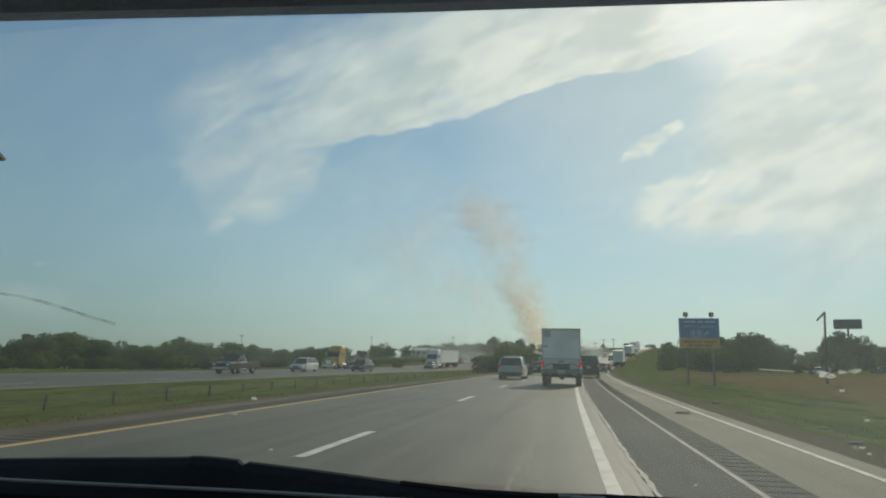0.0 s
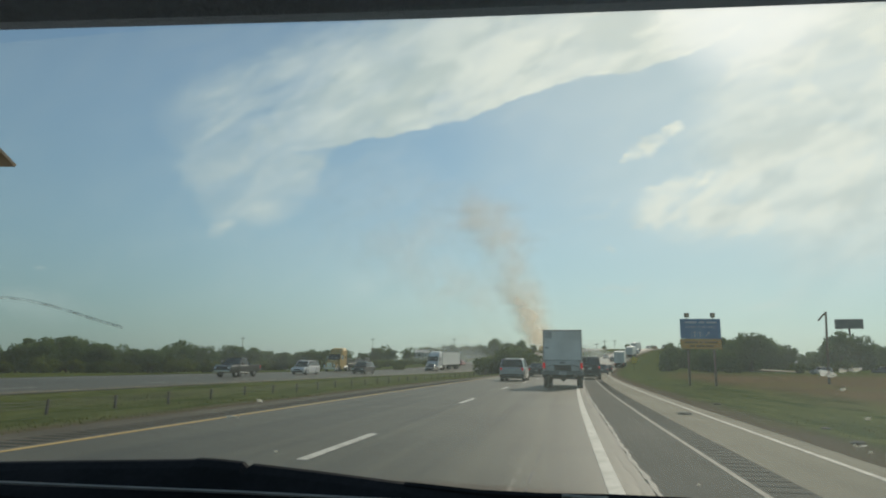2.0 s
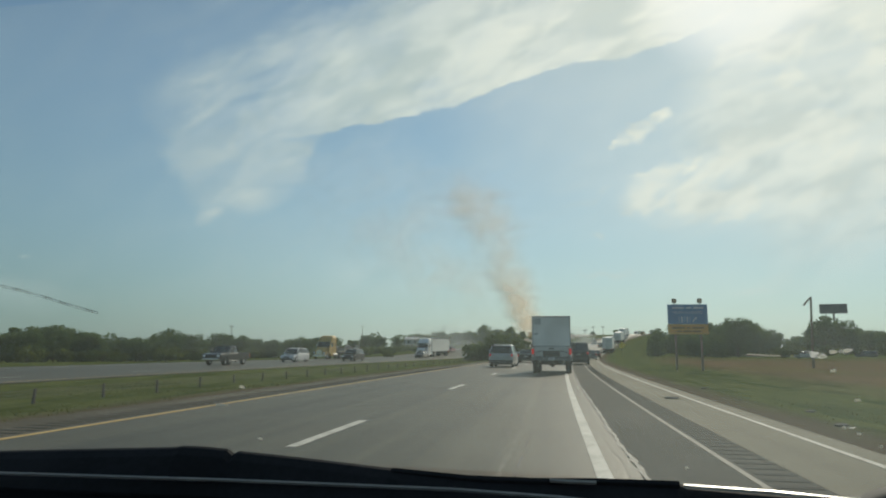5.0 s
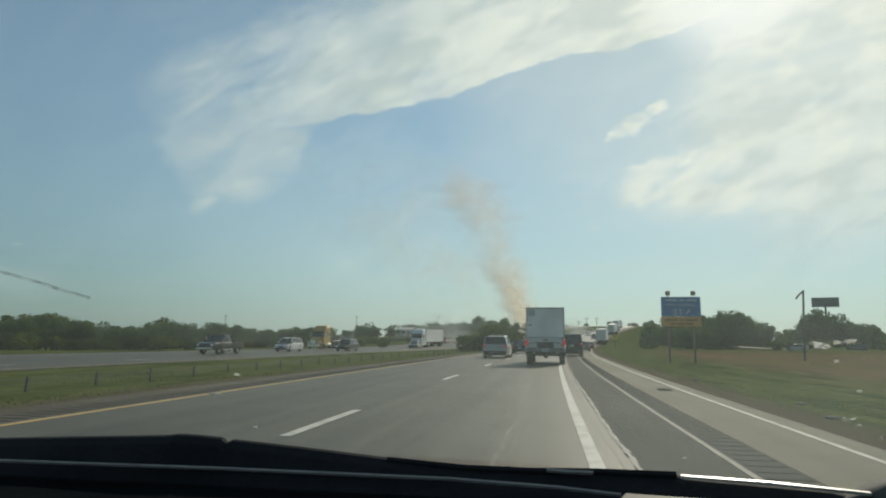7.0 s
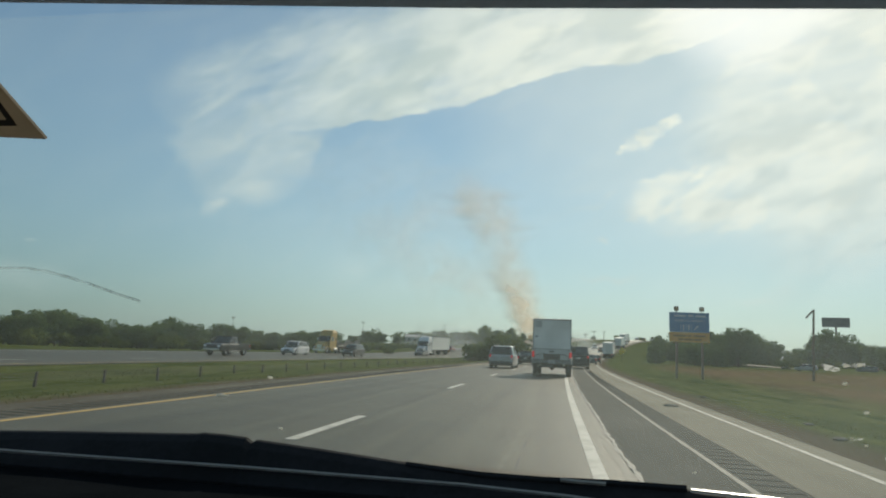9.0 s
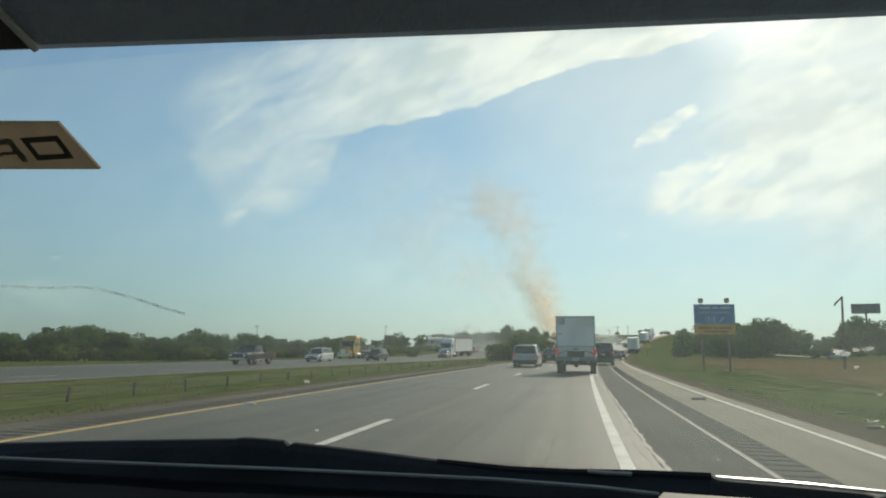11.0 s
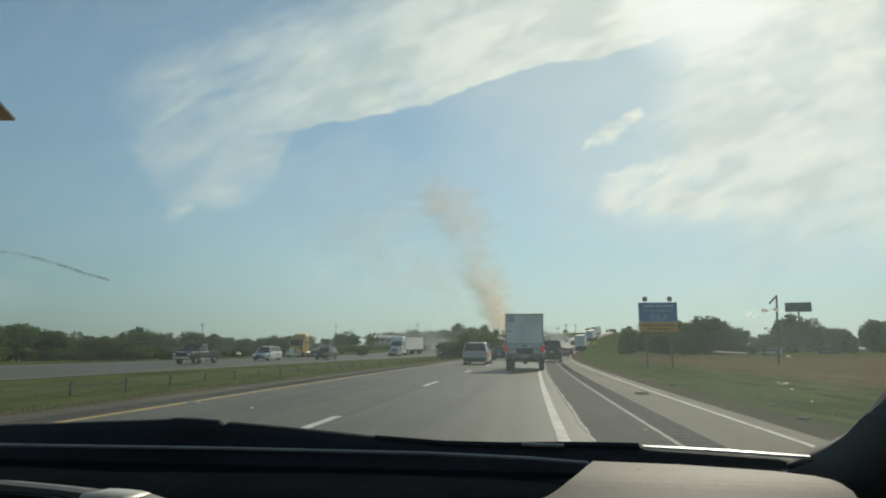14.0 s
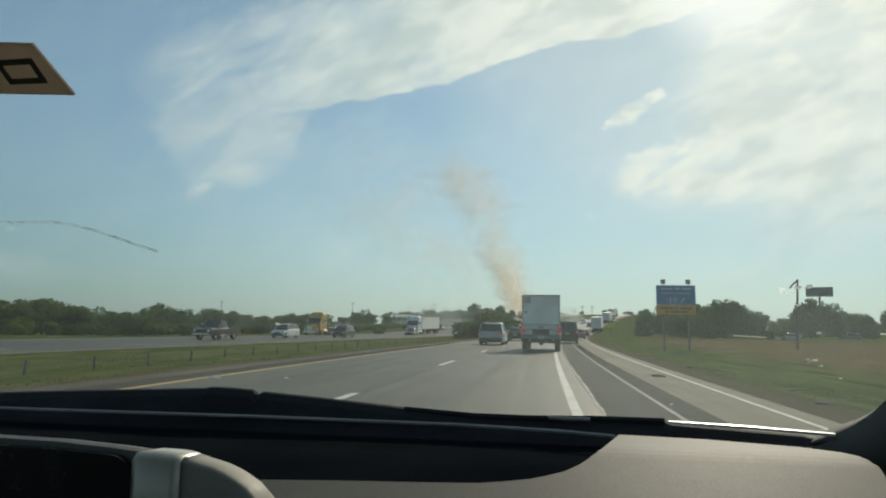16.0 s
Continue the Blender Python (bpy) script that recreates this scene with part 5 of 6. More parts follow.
def box_lorry(label, colour, place, length=15.0, group=""):
    """Tractor with a long plain van trailer."""
    lorry = thing("articulated_lorry", label, "lorry", place, group)
    tractor(lorry, colour, chrome=True)
    y1, y0 = 0.9, 0.9 - length
    trailer = part("trailer_body", box(-1.28, 1.28, y0, y1, 1.15, 4.05, 0.03), M_TRAILER, lorry, "plain white trailer box")
    for z in (1.13, 4.02):
        for x in (-1.29, 1.29):
            part("rail", box(x - 0.02, x + 0.02, y0, y1, z, z + 0.1), M_GALV, trailer)
    part("door_seam", box(-0.012, 0.012, y0 - 0.012, y0, 1.2, 4.0), M_DARK, trailer)
    for x in (-0.9, -0.3, 0.3, 0.9):
        part("lock_rod", tube([(x, y0 - 0.03, 1.2), (x, y0 - 0.03, 2.5), (x, y0 - 0.03, 3.95)], 0.02), M_GALV, trailer)
    part("landing_gear", box(-0.9, 0.9, -1.9, -1.7, 0.3, 1.15, 0.02), M_DARK, lorry)
    part("bogie", box(-0.5, 0.5, y0 + 0.6, y0 + 3.6, 0.75, 1.15), M_DARK, lorry)
    trailer_wheels(lorry, y0 + 2.1)
    for x in (-1, 1):
        part("tail_light", box(x * 1.05 - 0.1, x * 1.05 + 0.1, y0 - 0.02, y0 + 0.05, 0.98, 1.1), M_TAIL, lorry)
    return lorry


def flatbed_lorry(label, colour, place):
    lorry = thing("flatbed_lorry", label, "lorry", place)
    tractor(lorry, colour, chrome=True)
    part("deck", box(-1.28, 1.28, -10.9, 0.8, 1.30, 1.46, 0.02), M_WOOD, lorry, "flat trailer deck")
    for x in (-1.28, 1.20):
        part("side_rail", box(x, x + 0.08, -10.9, 0.8, 1.24, 1.48, 0.01), M_GALV, lorry, "bright side rail")
    part("headboard", box(-1.25, 1.25, 0.72, 0.82, 1.46, 2.2, 0.02), M_GALV, lorry)
    for y in (-10.6, -9.2):
        for x in (-1.2, 0, 1.2):
            part("stake", box(x - 0.05, x + 0.05, y - 0.05, y + 0.05, 1.46, 2.1, 0.01), M_GALV, lorry)
    part("beam", box(-0.5, 0.5, -9.5, 0.0, 0.95, 1.30), M_DARK, lorry)
    trailer_wheels(lorry, -9.0)
    return lorry


def cargo_stack(place, length, height):
    """A frame of bars and planks on the flatbed."""
    load = thing("stacked_frames", "grey metal frames strapped on a flatbed deck", "cargo", place)
    for x in (-1.05, 1.0):
        for z in (0.02, height - 0.08):
            part("bar", box(x, x + 0.08, 0, length, z, z + 0.07), M_GALV, load)
        k = 0.0
        while k <= length:
            part("upright", box(x, x + 0.07, k, k + 0.07, 0.0, height), M_GALV, load)
            k += length / 4 - 0.02
    part("planks", box(-0.95, 0.98, 0.1, length - 0.1, 0.0, height * 0.6, 0.02), M_CARGO, load)
    return load


# ---- traffic ----
LEAD = spot(-0.27, 35.0 + 3.1) @ Matrix.Scale(1.05, 4)
pickup("silver-white pickup truck carrying a tall box", P_PALE, LEAD, chrome=False, lift=0.14, wheel_r=0.47)
cargo_box(LEAD @ pose(0, 0, 0.14))
family_car("silver SUV with dark rear window, in the inner lane", "suv", P_SILVER, spot(-4.3, 50.0), group="traffic ahead")
family_car("dark saloon car in the inner lane", "car", P_BLACK, spot(-4.0, 69.5), 4.6, 1.8, 1.45, "saloon", group="traffic ahead")
family_car("dark tall van on the shoulder strip", "van", P_BLACK, spot(1.40, 62.0), 5.2, 1.98, 2.10, "van", group="traffic ahead")
family_car("grey saloon car on the road ahead", "car", P_GREY, spot(2.7, 94.0), 4.6, 1.8, 1.45, "saloon", group="traffic ahead")
family_car("dark saloon car on the road ahead", "car", P_BLACK, spot(3.2, 122.0), 4.6, 1.8, 1.45, "saloon", group="traffic ahead")
box_lorry("grey box lorry climbing the hill", P_WHITE, spot(4.4, 190.0 - 6), 12.5, group="lorries ahead")
box_lorry("white box lorry far up the hill", P_WHITE, spot(3.0, 262.0), 14.0, group="lorries ahead")
box_lorry("white box lorry near the crest", P_WHITE, spot(-2.0, 330.0), 14.0, group="lorries ahead")
for off, s, colour, shape, text in ((0.0, 216, P_BLACK, "suv", "dark SUV on the climbing road"), (-4.5, 240, P_WHITE, "suv", "white SUV on the climbing road"), (2.0, 292, P_WHITE, "van", "white van on the climbing road"), (-3.0, 300, P_SILVER, "saloon", "silver saloon on the climbing road"),
                                    (2.5, 365, P_YELLOW, "van", "yellow van near the crest"), (-4.0, 385, P_WHITE, "suv", "white SUV near the crest"), (1.0, 410, P_WHITE, "van", "white van near the crest"), (-4.2, 440, P_GREY, "saloon", "grey saloon near the crest")):
    family_car(text, "car", colour, spot(off, s), 4.7, 1.88, 1.95 if shape == "van" else 1.7 if shape == "suv" else 1.45, shape, group="traffic ahead")
# across the median, coming the other way
FLAT = spot(-43.8, 113.0, 180.0, 0.06)
flatbed_lorry("yellow lorry pulling a flatbed trailer", P_YELLOW, FLAT)
cargo_stack(FLAT @ pose(0, -6.4, 1.465), 3.4, 0.85)
cargo_stack(FLAT @ pose(0, -10.5, 1.465), 2.4, 1.15)
box_lorry("white lorry with a plain white box trailer", P_WHITE, spot(-34.5, 143.0, 180.0, 0.06), 15.0, group="oncoming lorries")
pickup("black pickup truck with chrome trim, oncoming", P_BLACK, spot(-34.6, 62.5, 180.0, 0.06), group="oncoming cars")
family_car("white SUV with roof rails, oncoming", "suv", P_WHITE, spot(-35.2, 80.0, 180.0, 0.06), 4.9, 1.95, 1.8, "suv", group="oncoming cars")
family_car("dark SUV with roof rails, oncoming", "suv", P_BLACK, spot(-31.0, 90.0, 180.0, 0.06), 4.8, 1.9, 1.75, "suv", group="oncoming cars")
family_car("dark saloon car, oncoming", "car", P_GREY, spot(-33.0, 133.0, 180.0, 0.06), 4.6, 1.8, 1.45, "saloon", group="oncoming cars")
family_car("red saloon car, oncoming", "car", P_RED, spot(-40.0, 182.0, 180.0, 0.06), 4.6, 1.8, 1.45, "saloon", group="oncoming cars")
# a lane beyond the far carriageway and one beyond the meadow
box_lorry("white lorry on a lane before the trees", P_WHITE, spot(-128.0, 205.0, 200.0), 12.0, group="far lorries")
family_car("white saloon car on a lane before the trees", "car", P_WHITE, spot(-112.0, 215.0, 200.0), 4.6, 1.8, 1.45, "saloon", group="far cars")
family_car("white saloon car on a lane before the trees", "car", P_WHITE, spot(-100.0, 260.0, 200.0), 4.6, 1.8, 1.45, "saloon", group="far cars")
family_car("silver SUV on a lane beyond the meadow", "suv", P_SILVER, spot(50.0, 163.0, 70.0), 4.7, 1.88, 1.72, "suv", group="far cars")
family_car("dark SUV on a lane beyond the meadow", "suv", P_GREY, spot(66.0, 172.0, 70.0), 4.7, 1.88, 1.72, "suv", group="far cars")


# ---- signs, posts, poles ----
def lane_sign(place):
    """Blue over amber road sign on two posts, with two beacons on top."""
    sign = thing("road_sign", "blue and amber roadside sign with two unlit beacons on wooden posts", "road sign", place)
    w, h0, h1, h2 = 1.80, 3.35, 4.30, 6.15
    blue = part("blue_panel", box(-w, w, -0.03, 0.03, h1, h2, 0.008), M_SIGN_BLUE, sign, "blue panel with white arrows")
    amber = part("amber_panel", box(-w, w, -0.03, 0.03, h0, h1 - 0.02, 0.008), M_SIGN_AMBER, sign, "amber panel with dark legend")
    for x in (-1.15, 1.15):
        part("post", box(x - 0.09, x + 0.09, 0.04, 0.22, -0.6, h2 - 0.2, 0.01), M_WOOD, sign, "dark wooden post")
        beacon = part("beacon", box(x - 0.20, x + 0.20, -0.12, 0.16, h2 + 0.14, h2 + 0.55, 0.04), M_POST, sign)
        lens = [[(x + r * math.cos(a), y, h2 + 0.345 + r * math.sin(a)) for a in (math.pi * k / 8 for k in range(16))] for y, r in ((-0.12, 0.16), (-0.17, 0.15), (-0.19, 0.08))]
        part("lens", loft(lens), M_AMBER_LAMP, beacon, "amber lens, unlit")
        part("stem", tube([(x, 0.02, h2 - 0.05), (x, 0.02, h2 + 0.05), (x, 0.02, h2 + 0.16)], 0.03), M_POST, beacon)
    for z in (h1 + 0.2, h2 - 0.3):
        part("stringer", box(-w + 0.1, w - 0.1, 0.03, 0.05, z, z + 0.08), M_GALV, sign)
    rng = random.Random(3)

    def bars(z, size, x0, x1, mat, parent, words):
        for a, b in words:
            part("legend_bar", box(x0 + (x1 - x0) * a, x0 + (x1 - x0) * b, -0.036, -0.031, z, z + size), mat, parent)

    bars(h2 - 0.42, 0.17, -1.35, 1.45, M_SIGN_WHITE, blue, ((0.0, 0.38), (0.44, 0.62), (0.68, 1.0)))
    text = bpy.data.curves.new("legend", "FONT")
    text.body, text.size, text.align_x, text.extrude = "WHEN FLASHING", 0.34, "CENTER", 0.002
    word = new("legend", text)
    bpy.context.view_layer.update()
    me = bpy.data.meshes.new_from_object(word)
    bpy.data.objects.remove(word)
    me.materials.clear()
    me.materials.append(M_SIGN_WHITE)
    word = new("legend", me)
    word.parent, word.matrix_basis = blue, pose(0, -0.034, h2 - 0.88, 90)
    for x, turn in ((-0.52, 0), (-0.05, 0), (0.62, -40)):
        bm = bmesh.new()
        box(-0.045, 0.045, -0.003, 0.003, -0.28, 0.12, bm=bm)
        tri = [bm.verts.new(p) for p in ((-0.13, -0.003, 0.10), (0.13, -0.003, 0.10), (0, -0.003, 0.32))]
        tri2 = [bm.verts.new((v.co.x, 0.003, v.co.z)) for v in tri]
        bm.faces.new(tri), bm.faces.new(tri2[::-1])
        bmesh.ops.rotate(bm, verts=bm.verts, matrix=Euler((0, radians(-turn), 0)).to_matrix())
        bmesh.ops.translate(bm, verts=bm.verts, vec=(x, -0.035, h1 + 0.42))
        part("arrow", bm, M_SIGN_WHITE, blue)
    for x in (-0.78, -0.28, 0.20):
        part("lane_tick", box(x - 0.015, x + 0.015, -0.036, -0.031, h1 + 0.14, h1 + 0.72), M_SIGN_WHITE, blue)
    bars(h0 + 0.52, 0.16, -1.45, 1.45, M_SIGN_BROWN, amber, ((0.0, 0.40), (0.46, 0.56), (0.62, 1.0)))
    bars(h0 + 0.18, 0.16, -1.0, 1.1, M_SIGN_BROWN, amber, ((0.0, 0.2), (0.26, 0.62), (0.68, 1.0)))
    return sign


lane_sign(spot(11.6, 63.0, 3.0))

board = thing("billboard", "grey billboard on one steel column behind the trees", "billboard", pose(172, 420, 1.0, 0, 0, -18))
face = part("face", box(-7.3, 7.3, -0.25, 0.25, 24.0, 29.6, 0.05), M_BOARD, board)
part("panel", box(-7.0, -0.03, -0.32, -0.25, 24.3, 29.3, 0.02), M_BOARD, face)
part("panel", box(0.03, 7.0, -0.32, -0.25, 24.3, 29.3, 0.02), M_BOARD, face)
part("catwalk", box(-7.4, 7.4, -1.2, -0.3, 23.75, 23.9), M_POST, board)
part("column", tube([(0, 0.8, -4), (0, 0.8, 10), (0, 0.8, 26)], 0.55, 12), M_POST, board)
for k in range(5):
    part("bracket", box(-6 + 3 * k - 0.06, -6 + 3 * k + 0.06, -1.2, 0.8, 23.6, 23.75), M_POST, board)

diamond = thing("warning_sign", "yellow diamond warning sign on a steel post", "road sign", spot(8.2, 150.0) @ Matrix.Scale(0.75, 4))
part("plate", loft([[(1.05, y, 3.6), (0, y, 4.65), (-1.05, y, 3.6), (0, y, 2.55)] for y in (-0.02, 0.02)]), M_SIGN_YELLOW, diamond)
part("post", box(-0.05, 0.05, 0.03, 0.10, -0.5, 4.2), M_POST, diamond)

# cable barrier in the median
fence = thing("cable_barrier", "low cable barrier on short dark posts in the median grass", "barrier", pose(0, 0, 0))
bm = bmesh.new()
loft([[(-0.045, -0.03, -0.4), (0.045, -0.03, -0.4), (0.045, 0.03, -0.4), (-0.045, 0.03, -0.4)], [(-0.035, -0.028, 0.47), (0.035, -0.028, 0.47), (0.035, 0.028, 0.47), (-0.035, 0.028, 0.47)], [(-0.02, -0.02, 0.50), (0.02, -0.02, 0.50), (0.02, 0.02, 0.50), (-0.02, 0.02, 0.50)]], bm)
POST = mesh_of("post", bm, M_POST)
rng = random.Random(11)
for k in range(90):
    s = -10 + 3.05 * k
    ob = new("post", POST)
    ob.parent, ob.matrix_basis = fence, spot(-15.6 + rng.uniform(-0.03, 0.03), s) @ pose(0, 0, 0, rng.uniform(-4, 4), rng.uniform(-5, 5))
for z in (0.26, 0.35, 0.44):
    part("cable", tube([at(-15.55, -12 + 6.1 * k, z) for k in range(46)], 0.008, 5), M_POST, fence)

for x, y, top in ((-150, 286, 13.0), (-57, 350, 15.5), (17.5, 311, 12.0), (-98, 330, 14.5), (24, 350, 15.0), (31, 372, 16.0), (62, 300, 15.0)):
    off = x - bend(y)
    pole = thing("utility_pole", "weathered wooden utility pole with a crossarm", "utility pole", pose(x, y, land(off, y) - 0.3, 0, 0, rng.uniform(-30, 30)), group="utility poles")
    tall = top - land(off, y)
    part("shaft", tube([(0, 0, 0), (0, 0, tall / 2), (0, 0, tall)], 0.16, 8, taper=0.10), M_WOOD, pole)
    part("crossarm", box(-1.2, 1.2, -0.08, 0.08, tall - 0.8, tall - 0.62), M_WOOD, pole)
    for k in (-1.05, -0.4, 0.4, 1.05):
        part("insulator", tube([(k, 0, tall - 0.62), (k, 0, tall - 0.5), (k, 0, tall - 0.42)], 0.05), M_GALV, pole)

lone = thing("utility_pole", "dark leaning pole with a slanting arm in the meadow", "utility pole", pose(28.6, 76, land(26.5, 76) - 0.4, 0, 2), group="utility poles")
part("shaft", tube([(0, 0, 0), (0, 0, 4), (0.05, 0, 8.2)], 0.14, 8, taper=0.10), M_WOOD, lone)
part("arm", tube([(0.05, 0, 8.1), (-0.35, 0, 7.7), (-0.75, 0, 7.2)], 0.10, 6), M_WOOD, lone)

# long low building on the far rise
house = thing("long_building", "long low pale building with a grey roof on the far rise", "building", pose(-70, 352, 4.2, 0, 0, 8))
part("wall", box(-9, 9, -4, 4, -4.0, 3.0), M_WALL, house)
part("roof", loft([[(-9.4, -4.4, 3.0), (-9.4, 0, 4.4), (-9.4, 4.4, 3.0)], [(9.4, -4.4, 3.0), (9.4, 0, 4.4), (9.4, 4.4, 3.0)]]), M_ROOF, house)
for k in range(5):
    win = part("window", box(-7.5 + 3.4 * k, -6.1 + 3.4 * k, -4.06, -3.98, 0.9, 2.1), M_WINDOW, house)
    part("sill", box(-7.6 + 3.4 * k, -6.0 + 3.4 * k, -4.12, -4.0, 0.8, 0.9), M_WALL, win)

# rubbish on the shoulder
for off, s, size in ((3.05, 17.5, 0.20), (5.2, 24.0, 0.13), (5.6, 15.5, 0.12), (5.0, 12.4, 0.13), (-7.0, 13.0, 0.14)):
    bm = bmesh.new()
    bmesh.ops.create_icosphere(bm, subdivisions=2, radius=size)
    for v in bm.verts:
        v.co *= 1 + 0.5 * noise.noise(v.co * 6 + Vector((off, s, 0)))
        v.co.z *= 0.22
        v.co.y *= 0.6
    tagged(part("tyre_scrap", bm, M_DEBRIS if off != -7.0 else M_SPECK), "torn scrap of rubber lying by the edge line" if off != -7.0 else "pale crumpled litter by the yellow line", "litter")
    bpy.context.scene.collection.objects[-1].matrix_basis = spot(off, s, 20 * size, 0.06 if off < 4.2 else 0.03)


# ---- trees ----
def crown_mesh(rng, height, spread, leaf, lobes, per, base=0.28):
    """Many small leaf clumps round uneven lobes, with gaps between them."""
    verts, faces = [], []
    centres = []
    for k in range(lobes):
        a, r = rng.uniform(0, 2 * math.pi), spread * math.sqrt(rng.uniform(0, 1)) * 0.72
        z = height * (base + (0.92 - base) * rng.uniform(0.08, 1) * (1 - 0.35 * (r / spread) ** 2))
        centres.append((r * math.cos(a), r * math.sin(a), z, spread * rng.uniform(0.30, 0.48)))
    for cx, cy, cz, rad in centres:
        for _ in range(per):
            d = Vector((rng.gauss(0, 1), rng.gauss(0, 1), rng.gauss(0, 0.85))).normalized() * rad * rng.uniform(0.55, 1.02)
            p = Vector((cx, cy, cz)) + Vector((d.x, d.y, d.z * 0.8))
            n = Vector((rng.gauss(0, 1), rng.gauss(0, 1), rng.gauss(0, 1))).normalized()
            side = n.orthogonal().normalized()
            other = n.cross(side)
            size = leaf * rng.uniform(0.6, 1.3)
            i = len(verts)
            verts += [p + side * size, p + other * size * 0.7 + n * size * 0.2, p - side * size * 0.9, p - other * size * 0.75 - n * size * 0.15]
            faces += [(i, i + 1, i + 2, i + 3)]
    me = bpy.data.meshes.new("crown")
    me.from_pydata([tuple(v) for v in verts], [], faces)
    return me, centres


def tree(rng, height, spread, mat, leaf=0.36, lobes=24, per=140, base=0.08, name="tree", label="", category="tree", place=None):
    made = thing(name, label, category, place, group="trees along the highway" if name == "tree" else "bushes")
    me, centres = crown_mesh(rng, height, spread, leaf, lobes, per, base)
    me.materials.append(mat)
    bm = bmesh.new()
    tube([(0, 0, -0.8), (rng.uniform(-0.1, 0.1), 0, height * 0.25), (rng.uniform(-0.25, 0.25), rng.uniform(-0.2, 0.2), height * 0.55), (rng.uniform(-0.4, 0.4), 0, height * 0.85)], height * 0.024, 8, bm, taper=0.03)
    for cx, cy, cz, rad in centres[:7]:
        tube([(0, 0, height * 0.25 + 0.2 * (cz - height * 0.25)), (cx * 0.5, cy * 0.5, (cz + height * 0.3) * 0.52), (cx, cy, cz)], height * 0.011, 5, bm, taper=0.02)
    part("trunk", bm, M_BARK, made)
    crown = new("crown", me)
    crown.parent = made
    return made


rng = random.Random(21)
KINDS = []
LABEL = "full-crowned dark green broadleaf tree in a shelterbelt"
for k in range(7):
    KINDS.append((9.5 + 0.6 * k, rng.uniform(4.0, 5.4)))
spots = []
# shelterbelt beyond the far carriageway, coming nearer to the road as it runs on
for k in range(196):
    t = k / 195
    y = 60 + 470 * t ** 1.25 + rng.uniform(-4, 4)
    off = -168 + 95 * t ** 0.8 + rng.uniform(-9, 9)
    tall = 0.64 + 0.10 * noise.noise((k * 0.11, 3, 0)) + 0.20 * (1 - smooth(0.0, 0.25, t))
    if -0.33 < (off + bend(y)) / y < -0.165:
        # the belt opens onto a rising field and closes again at its top
        side, y = (off + bend(y)) / y, rng.uniform(405, 450)
        off, tall = side * y - bend(y), tall * 1.05
    spots.append((off, y, tall + rng.uniform(-0.06, 0.07)))
for k in range(26):
    spots.append((rng.uniform(-190, -150), rng.uniform(70, 240), rng.uniform(0.82, 1.04)))
# wood at the foot of the rise, left of the road
for k in range(16):
    spots.append((rng.uniform(-62, -40), rng.uniform(190, 300), rng.uniform(0.40, 0.62)))
# wood beyond the meadow
for k in range(96):
    t = k / 95
    tall = 0.82 + 0.55 * noise.noise((k * 0.17, 8, 0))
    spots.append((34 + 150 * t + rng.uniform(-5, 5), 245 + 30 * math.sin(t * 9) - 30 * t + rng.uniform(-12, 12), max(0.45, tall + rng.uniform(-0.12, 0.16))))
for k in range(22):
    spots.append((rng.uniform(21, 44), rng.uniform(190, 226), rng.uniform(0.62, 0.95)))
# clump on the bank where the slip road leaves
for k in range(16):
    spots.append((rng.uniform(15, 31), rng.uniform(165, 205), rng.uniform(0.42, 0.66)))
# single trees on the crest
for off, y in ((-14, 505), (-26, 520), (12, 520), (18, 540), (30, 530), (-40, 500), (42, 540), (-55, 490)):
    spots.append((off, y, rng.uniform(0.4, 0.7)))
made = []
for i, (off, y, size) in enumerate(spots):
    p = at(off, y, -0.2)
    m = pose(p.x, p.y, p.z, 0, 0, rng.uniform(0, 360))
    kind = i % len(KINDS)
    if i < len(KINDS):
        high, wide = KINDS[kind]
        ob = tree(rng, high, wide, M_LEAF, label=LABEL)
        ob.scale = (size, size, size)
        made.append(ob)
        ob.matrix_basis = m @ Matrix.Diagonal((size, size, size, 1))
    else:
        ob = copy_thing(made[kind], m)
        q = size * rng.uniform(0.95, 1.05)
        ob.scale = (q * rng.uniform(1.15, 1.5), q * rng.uniform(1.0, 1.3), q) if off < -60 else (q * rng.uniform(0.95, 1.25), q, q)

bushes = []
rng = random.Random(8)
places = [(-11.6, 114, 1.5), (-13.4, 116, 1.8), (-15.4, 119, 1.75), (-17.6, 121, 1.5), (-12.4, 123, 1.7), (-14.6, 127, 1.9)] + [(rng.uniform(-21, -11.5), rng.uniform(118, 150), rng.uniform(1.0, 1.5)) for _ in range(9)]
for k in range(70):
    t = k / 69
    places.append((-158 + 95 * t ** 0.8 + rng.uniform(-4, 4), 62 + 440 * t ** 1.25 + rng.uniform(-4, 4), rng.uniform(1.1, 1.9)))
places += [(rng.uniform(-150, -70), rng.uniform(95, 300), rng.uniform(0.7, 1.5)) for _ in range(40)]
places += [(rng.uniform(30, 130), rng.uniform(165, 240), rng.uniform(0.5, 1.3)) for _ in range(34)]
places += [(rng.uniform(-60, -38), rng.uniform(120, 300), rng.uniform(0.5, 1.1)) for _ in range(18)]
for i, (off, y, size) in enumerate(places):
    p = at(off, y, -0.1)
    m = pose(p.x, p.y, p.z, 0, 0, rng.uniform(0, 360))
    if i < 4:
        ob = tree(rng, 2.6, 1.9, M_BUSH, 0.20, 9, 70, 0.05, "bush", "low rounded green bush in rough grass", "bush")
        bushes.append(ob)
        ob.matrix_basis = m @ Matrix.Diagonal((size, size, size, 1))
    else:
        ob = copy_thing(bushes[i % 4], m)
        ob.scale = (size * rng.uniform(0.9, 1.5), size, size * rng.uniform(0.8, 1.1))

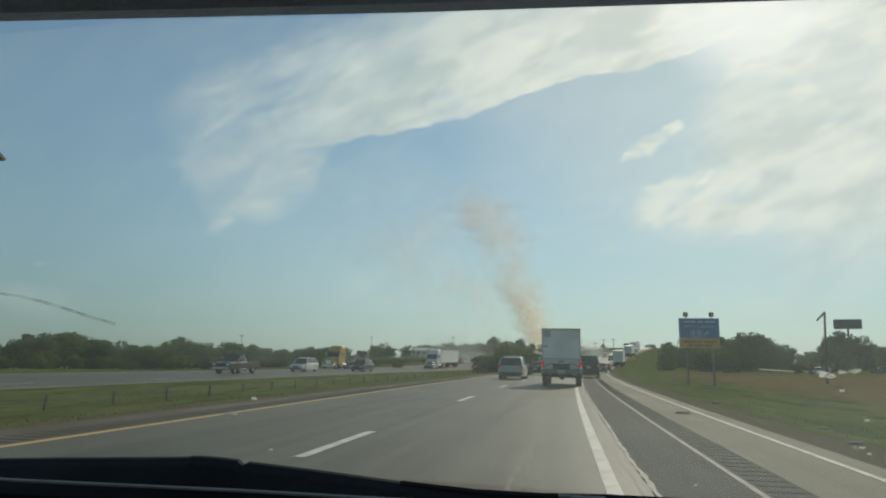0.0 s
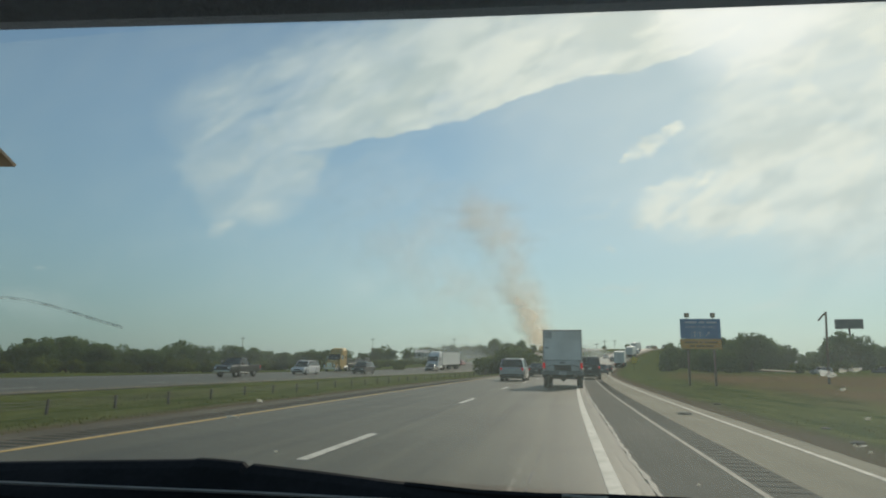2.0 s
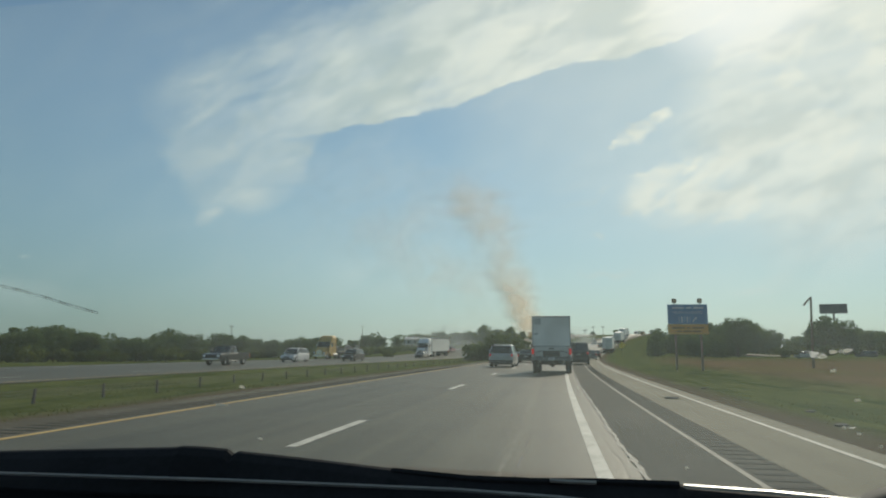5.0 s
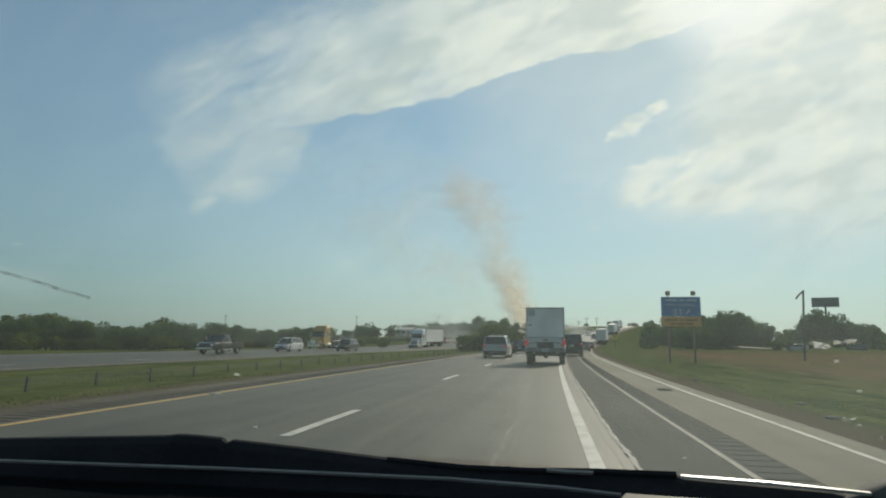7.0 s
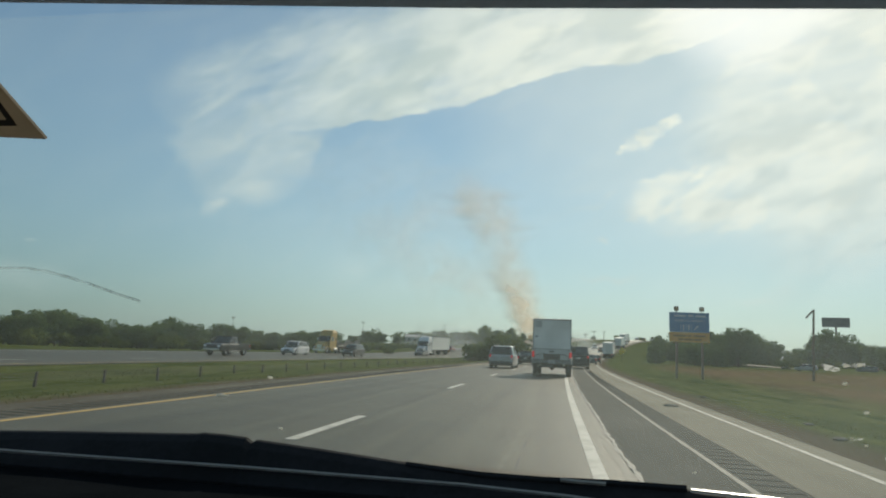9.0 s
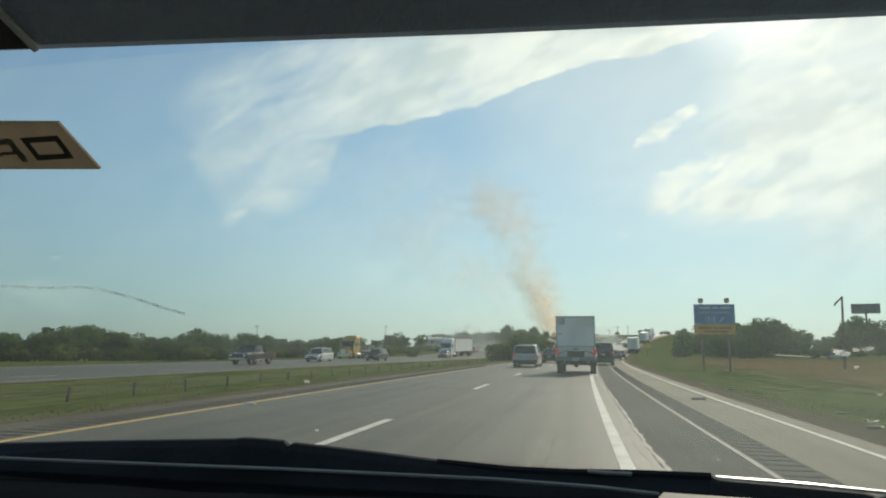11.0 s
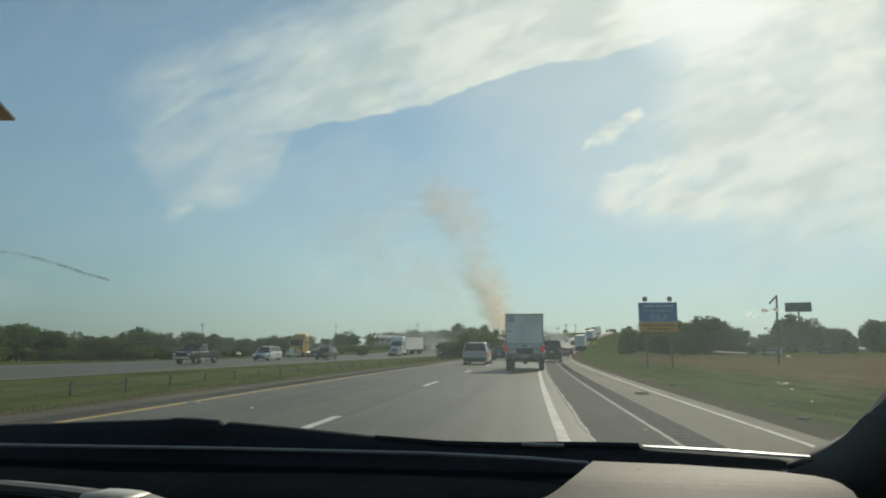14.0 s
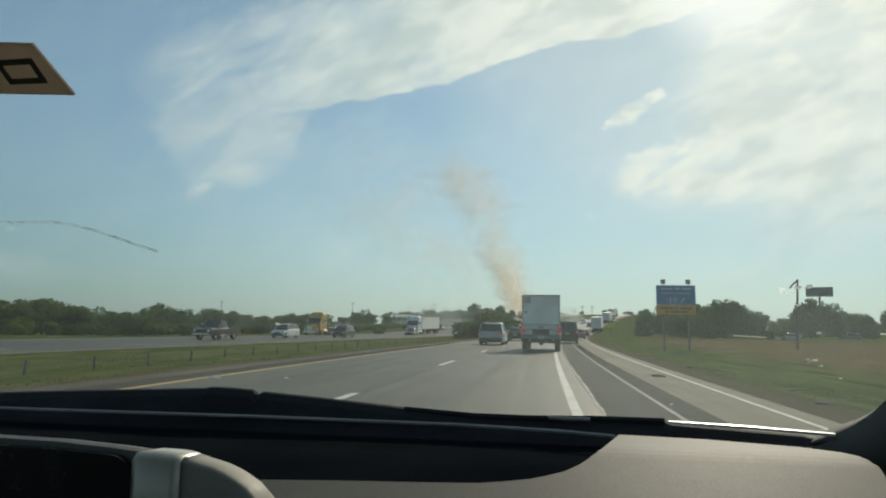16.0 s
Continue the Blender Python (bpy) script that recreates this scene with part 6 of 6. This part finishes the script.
# far woods, too many to count
rng = random.Random(33)
verts, faces = [], []
for k in range(420):
    side = rng.random()
    if side < 0.62:
        off, y = rng.uniform(-900, -120), rng.uniform(420, 900)
    else:
        off, y = rng.uniform(120, 900), rng.uniform(330, 800)
    p = at(off, y)
    h, w = rng.uniform(8, 14), rng.uniform(4, 8)
    for _ in range(90):
        d = Vector((rng.gauss(0, 1), rng.gauss(0, 1), rng.gauss(0, 1))).normalized() * rng.uniform(0.6, 1.05)
        c = p + Vector((d.x * w, d.y * w, h * 0.52 + d.z * h * 0.5))
        n = Vector((rng.gauss(0, 1), rng.gauss(0, 1), rng.gauss(0, 1))).normalized()
        a = n.orthogonal().normalized()
        b = n.cross(a)
        size = rng.uniform(0.7, 1.5)
        i = len(verts)
        verts += [tuple(c + a * size), tuple(c + b * size * 0.8), tuple(c - a * size), tuple(c - b * size * 0.8)]
        faces.append((i, i + 1, i + 2, i + 3))
me = bpy.data.meshes.new("far_woods")
me.from_pydata(verts, [], faces)
me.materials.append(M_LEAF)
tagged(new("far_woods", me), "distant dark green woods along the skyline", "woods", kind="stuff")

# grass blades along the verges
rng = random.Random(4)
verts, faces = [], []
for k in range(16000):
    if rng.random() < 0.8:
        off, s = -9.3 - 13.5 * rng.random(), 4 + 80 * rng.random() ** 1.5
    else:
        off, s = 4.9 + 5 * rng.random() ** 1.3, 4 + 60 * rng.random() ** 1.5
    p = at(off, s)
    h = rng.uniform(0.01, 0.045)
    a = rng.uniform(0, 6.283)
    w, lean = rng.uniform(0.015, 0.04), rng.uniform(-0.06, 0.06)
    dx, dy = math.cos(a) * w, math.sin(a) * w
    i = len(verts)
    verts += [(p.x - dx, p.y - dy, p.z - 0.06), (p.x + dx, p.y + dy, p.z - 0.06), (p.x + lean, p.y + lean, p.z + h)]
    faces.append((i, i + 1, i + 2))
me = bpy.data.meshes.new("grass")
me.from_pydata(verts, [], faces)
me.materials.append(M_BLADE)
tagged(new("grass", me), "tufts of green and straw-coloured verge grass", "grass", kind="stuff")


# ---- smoke, and sheets of painted haze ----
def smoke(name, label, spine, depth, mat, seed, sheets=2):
    """Thin bulging sheets of drifting smoke and painted haze along a spine of (across, up, half width, density), as
    shares of the depth.
    """
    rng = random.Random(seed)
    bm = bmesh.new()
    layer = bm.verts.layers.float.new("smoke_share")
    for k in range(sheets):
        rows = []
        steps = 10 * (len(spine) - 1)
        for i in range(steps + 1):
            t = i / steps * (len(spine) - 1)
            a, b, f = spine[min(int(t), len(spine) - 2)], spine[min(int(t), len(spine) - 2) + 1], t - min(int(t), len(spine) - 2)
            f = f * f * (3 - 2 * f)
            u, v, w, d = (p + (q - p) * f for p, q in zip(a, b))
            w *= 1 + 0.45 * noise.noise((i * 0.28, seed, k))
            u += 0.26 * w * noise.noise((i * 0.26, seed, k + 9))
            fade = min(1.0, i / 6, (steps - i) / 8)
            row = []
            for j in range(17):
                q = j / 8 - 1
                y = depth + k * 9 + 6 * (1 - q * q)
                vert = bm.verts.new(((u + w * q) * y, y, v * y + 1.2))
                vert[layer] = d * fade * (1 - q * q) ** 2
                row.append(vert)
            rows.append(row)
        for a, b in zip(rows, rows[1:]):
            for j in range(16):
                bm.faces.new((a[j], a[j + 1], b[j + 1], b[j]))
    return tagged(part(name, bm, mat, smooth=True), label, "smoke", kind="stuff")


smoke("smoke_column", "thin tan column of smoke rising behind the traffic",
      [(-0.030, 0.010, 0.028, 0.7), (-0.034, 0.045, 0.036, 1.0), (-0.048, 0.090, 0.042, 0.9), (-0.066, 0.130, 0.048, 0.75), (-0.080, 0.165, 0.046, 0.6), (-0.092, 0.200, 0.064, 0.75), (-0.112, 0.240, 0.070, 0.5), (-0.16, 0.30, 0.09, 0.2)], 330.0, M_SMOKE, 2)
smoke("smoke_haze", "faint wide haze of old smoke", [(-0.10, 0.02, 0.12, 0.3), (-0.16, 0.12, 0.16, 0.35), (-0.24, 0.22, 0.20, 0.3), (-0.32, 0.34, 0.22, 0.2)], 380.0, M_SMOKE, 5, 1)
# wide faint sheets that paint the bluish haze of distance over the trees
smoke("field_haze", "thin blue sheet painting distance haze over the fields", [(-0.42, -0.012, 0.50, 0.05), (-0.38, 0.004, 0.52, 0.12), (-0.34, 0.024, 0.48, 0.11), (-0.32, 0.050, 0.42, 0.03)], 150.0, M_SMOKE_AND_HAZE, 13, 1)
smoke("field_haze", "thin blue sheet painting distance haze before the woods", [(0.40, -0.004, 0.34, 0.06), (0.40, 0.014, 0.36, 0.12), (0.40, 0.034, 0.34, 0.10), (0.40, 0.055, 0.30, 0.03)], 178.0, M_SMOKE_AND_HAZE, 15, 1)
# real low smoke, spread wide so that it also paints distance haze
smoke("ground_smoke", "pale blue-grey low smoke, also painting haze on the trees", [(-0.14, -0.004, 0.13, 0.5), (-0.14, 0.012, 0.14, 0.75), (-0.15, 0.030, 0.13, 0.55), (-0.17, 0.050, 0.11, 0.15)], 185.0, M_SMOKE_AND_HAZE, 7, 1)
smoke("ground_smoke", "pale smoke hanging over the queue of traffic", [(0.062, 0.002, 0.030, 0.8), (0.055, 0.020, 0.034, 0.9), (0.035, 0.040, 0.04, 0.4)], 205.0, M_SMOKE_AND_HAZE, 9, 1)
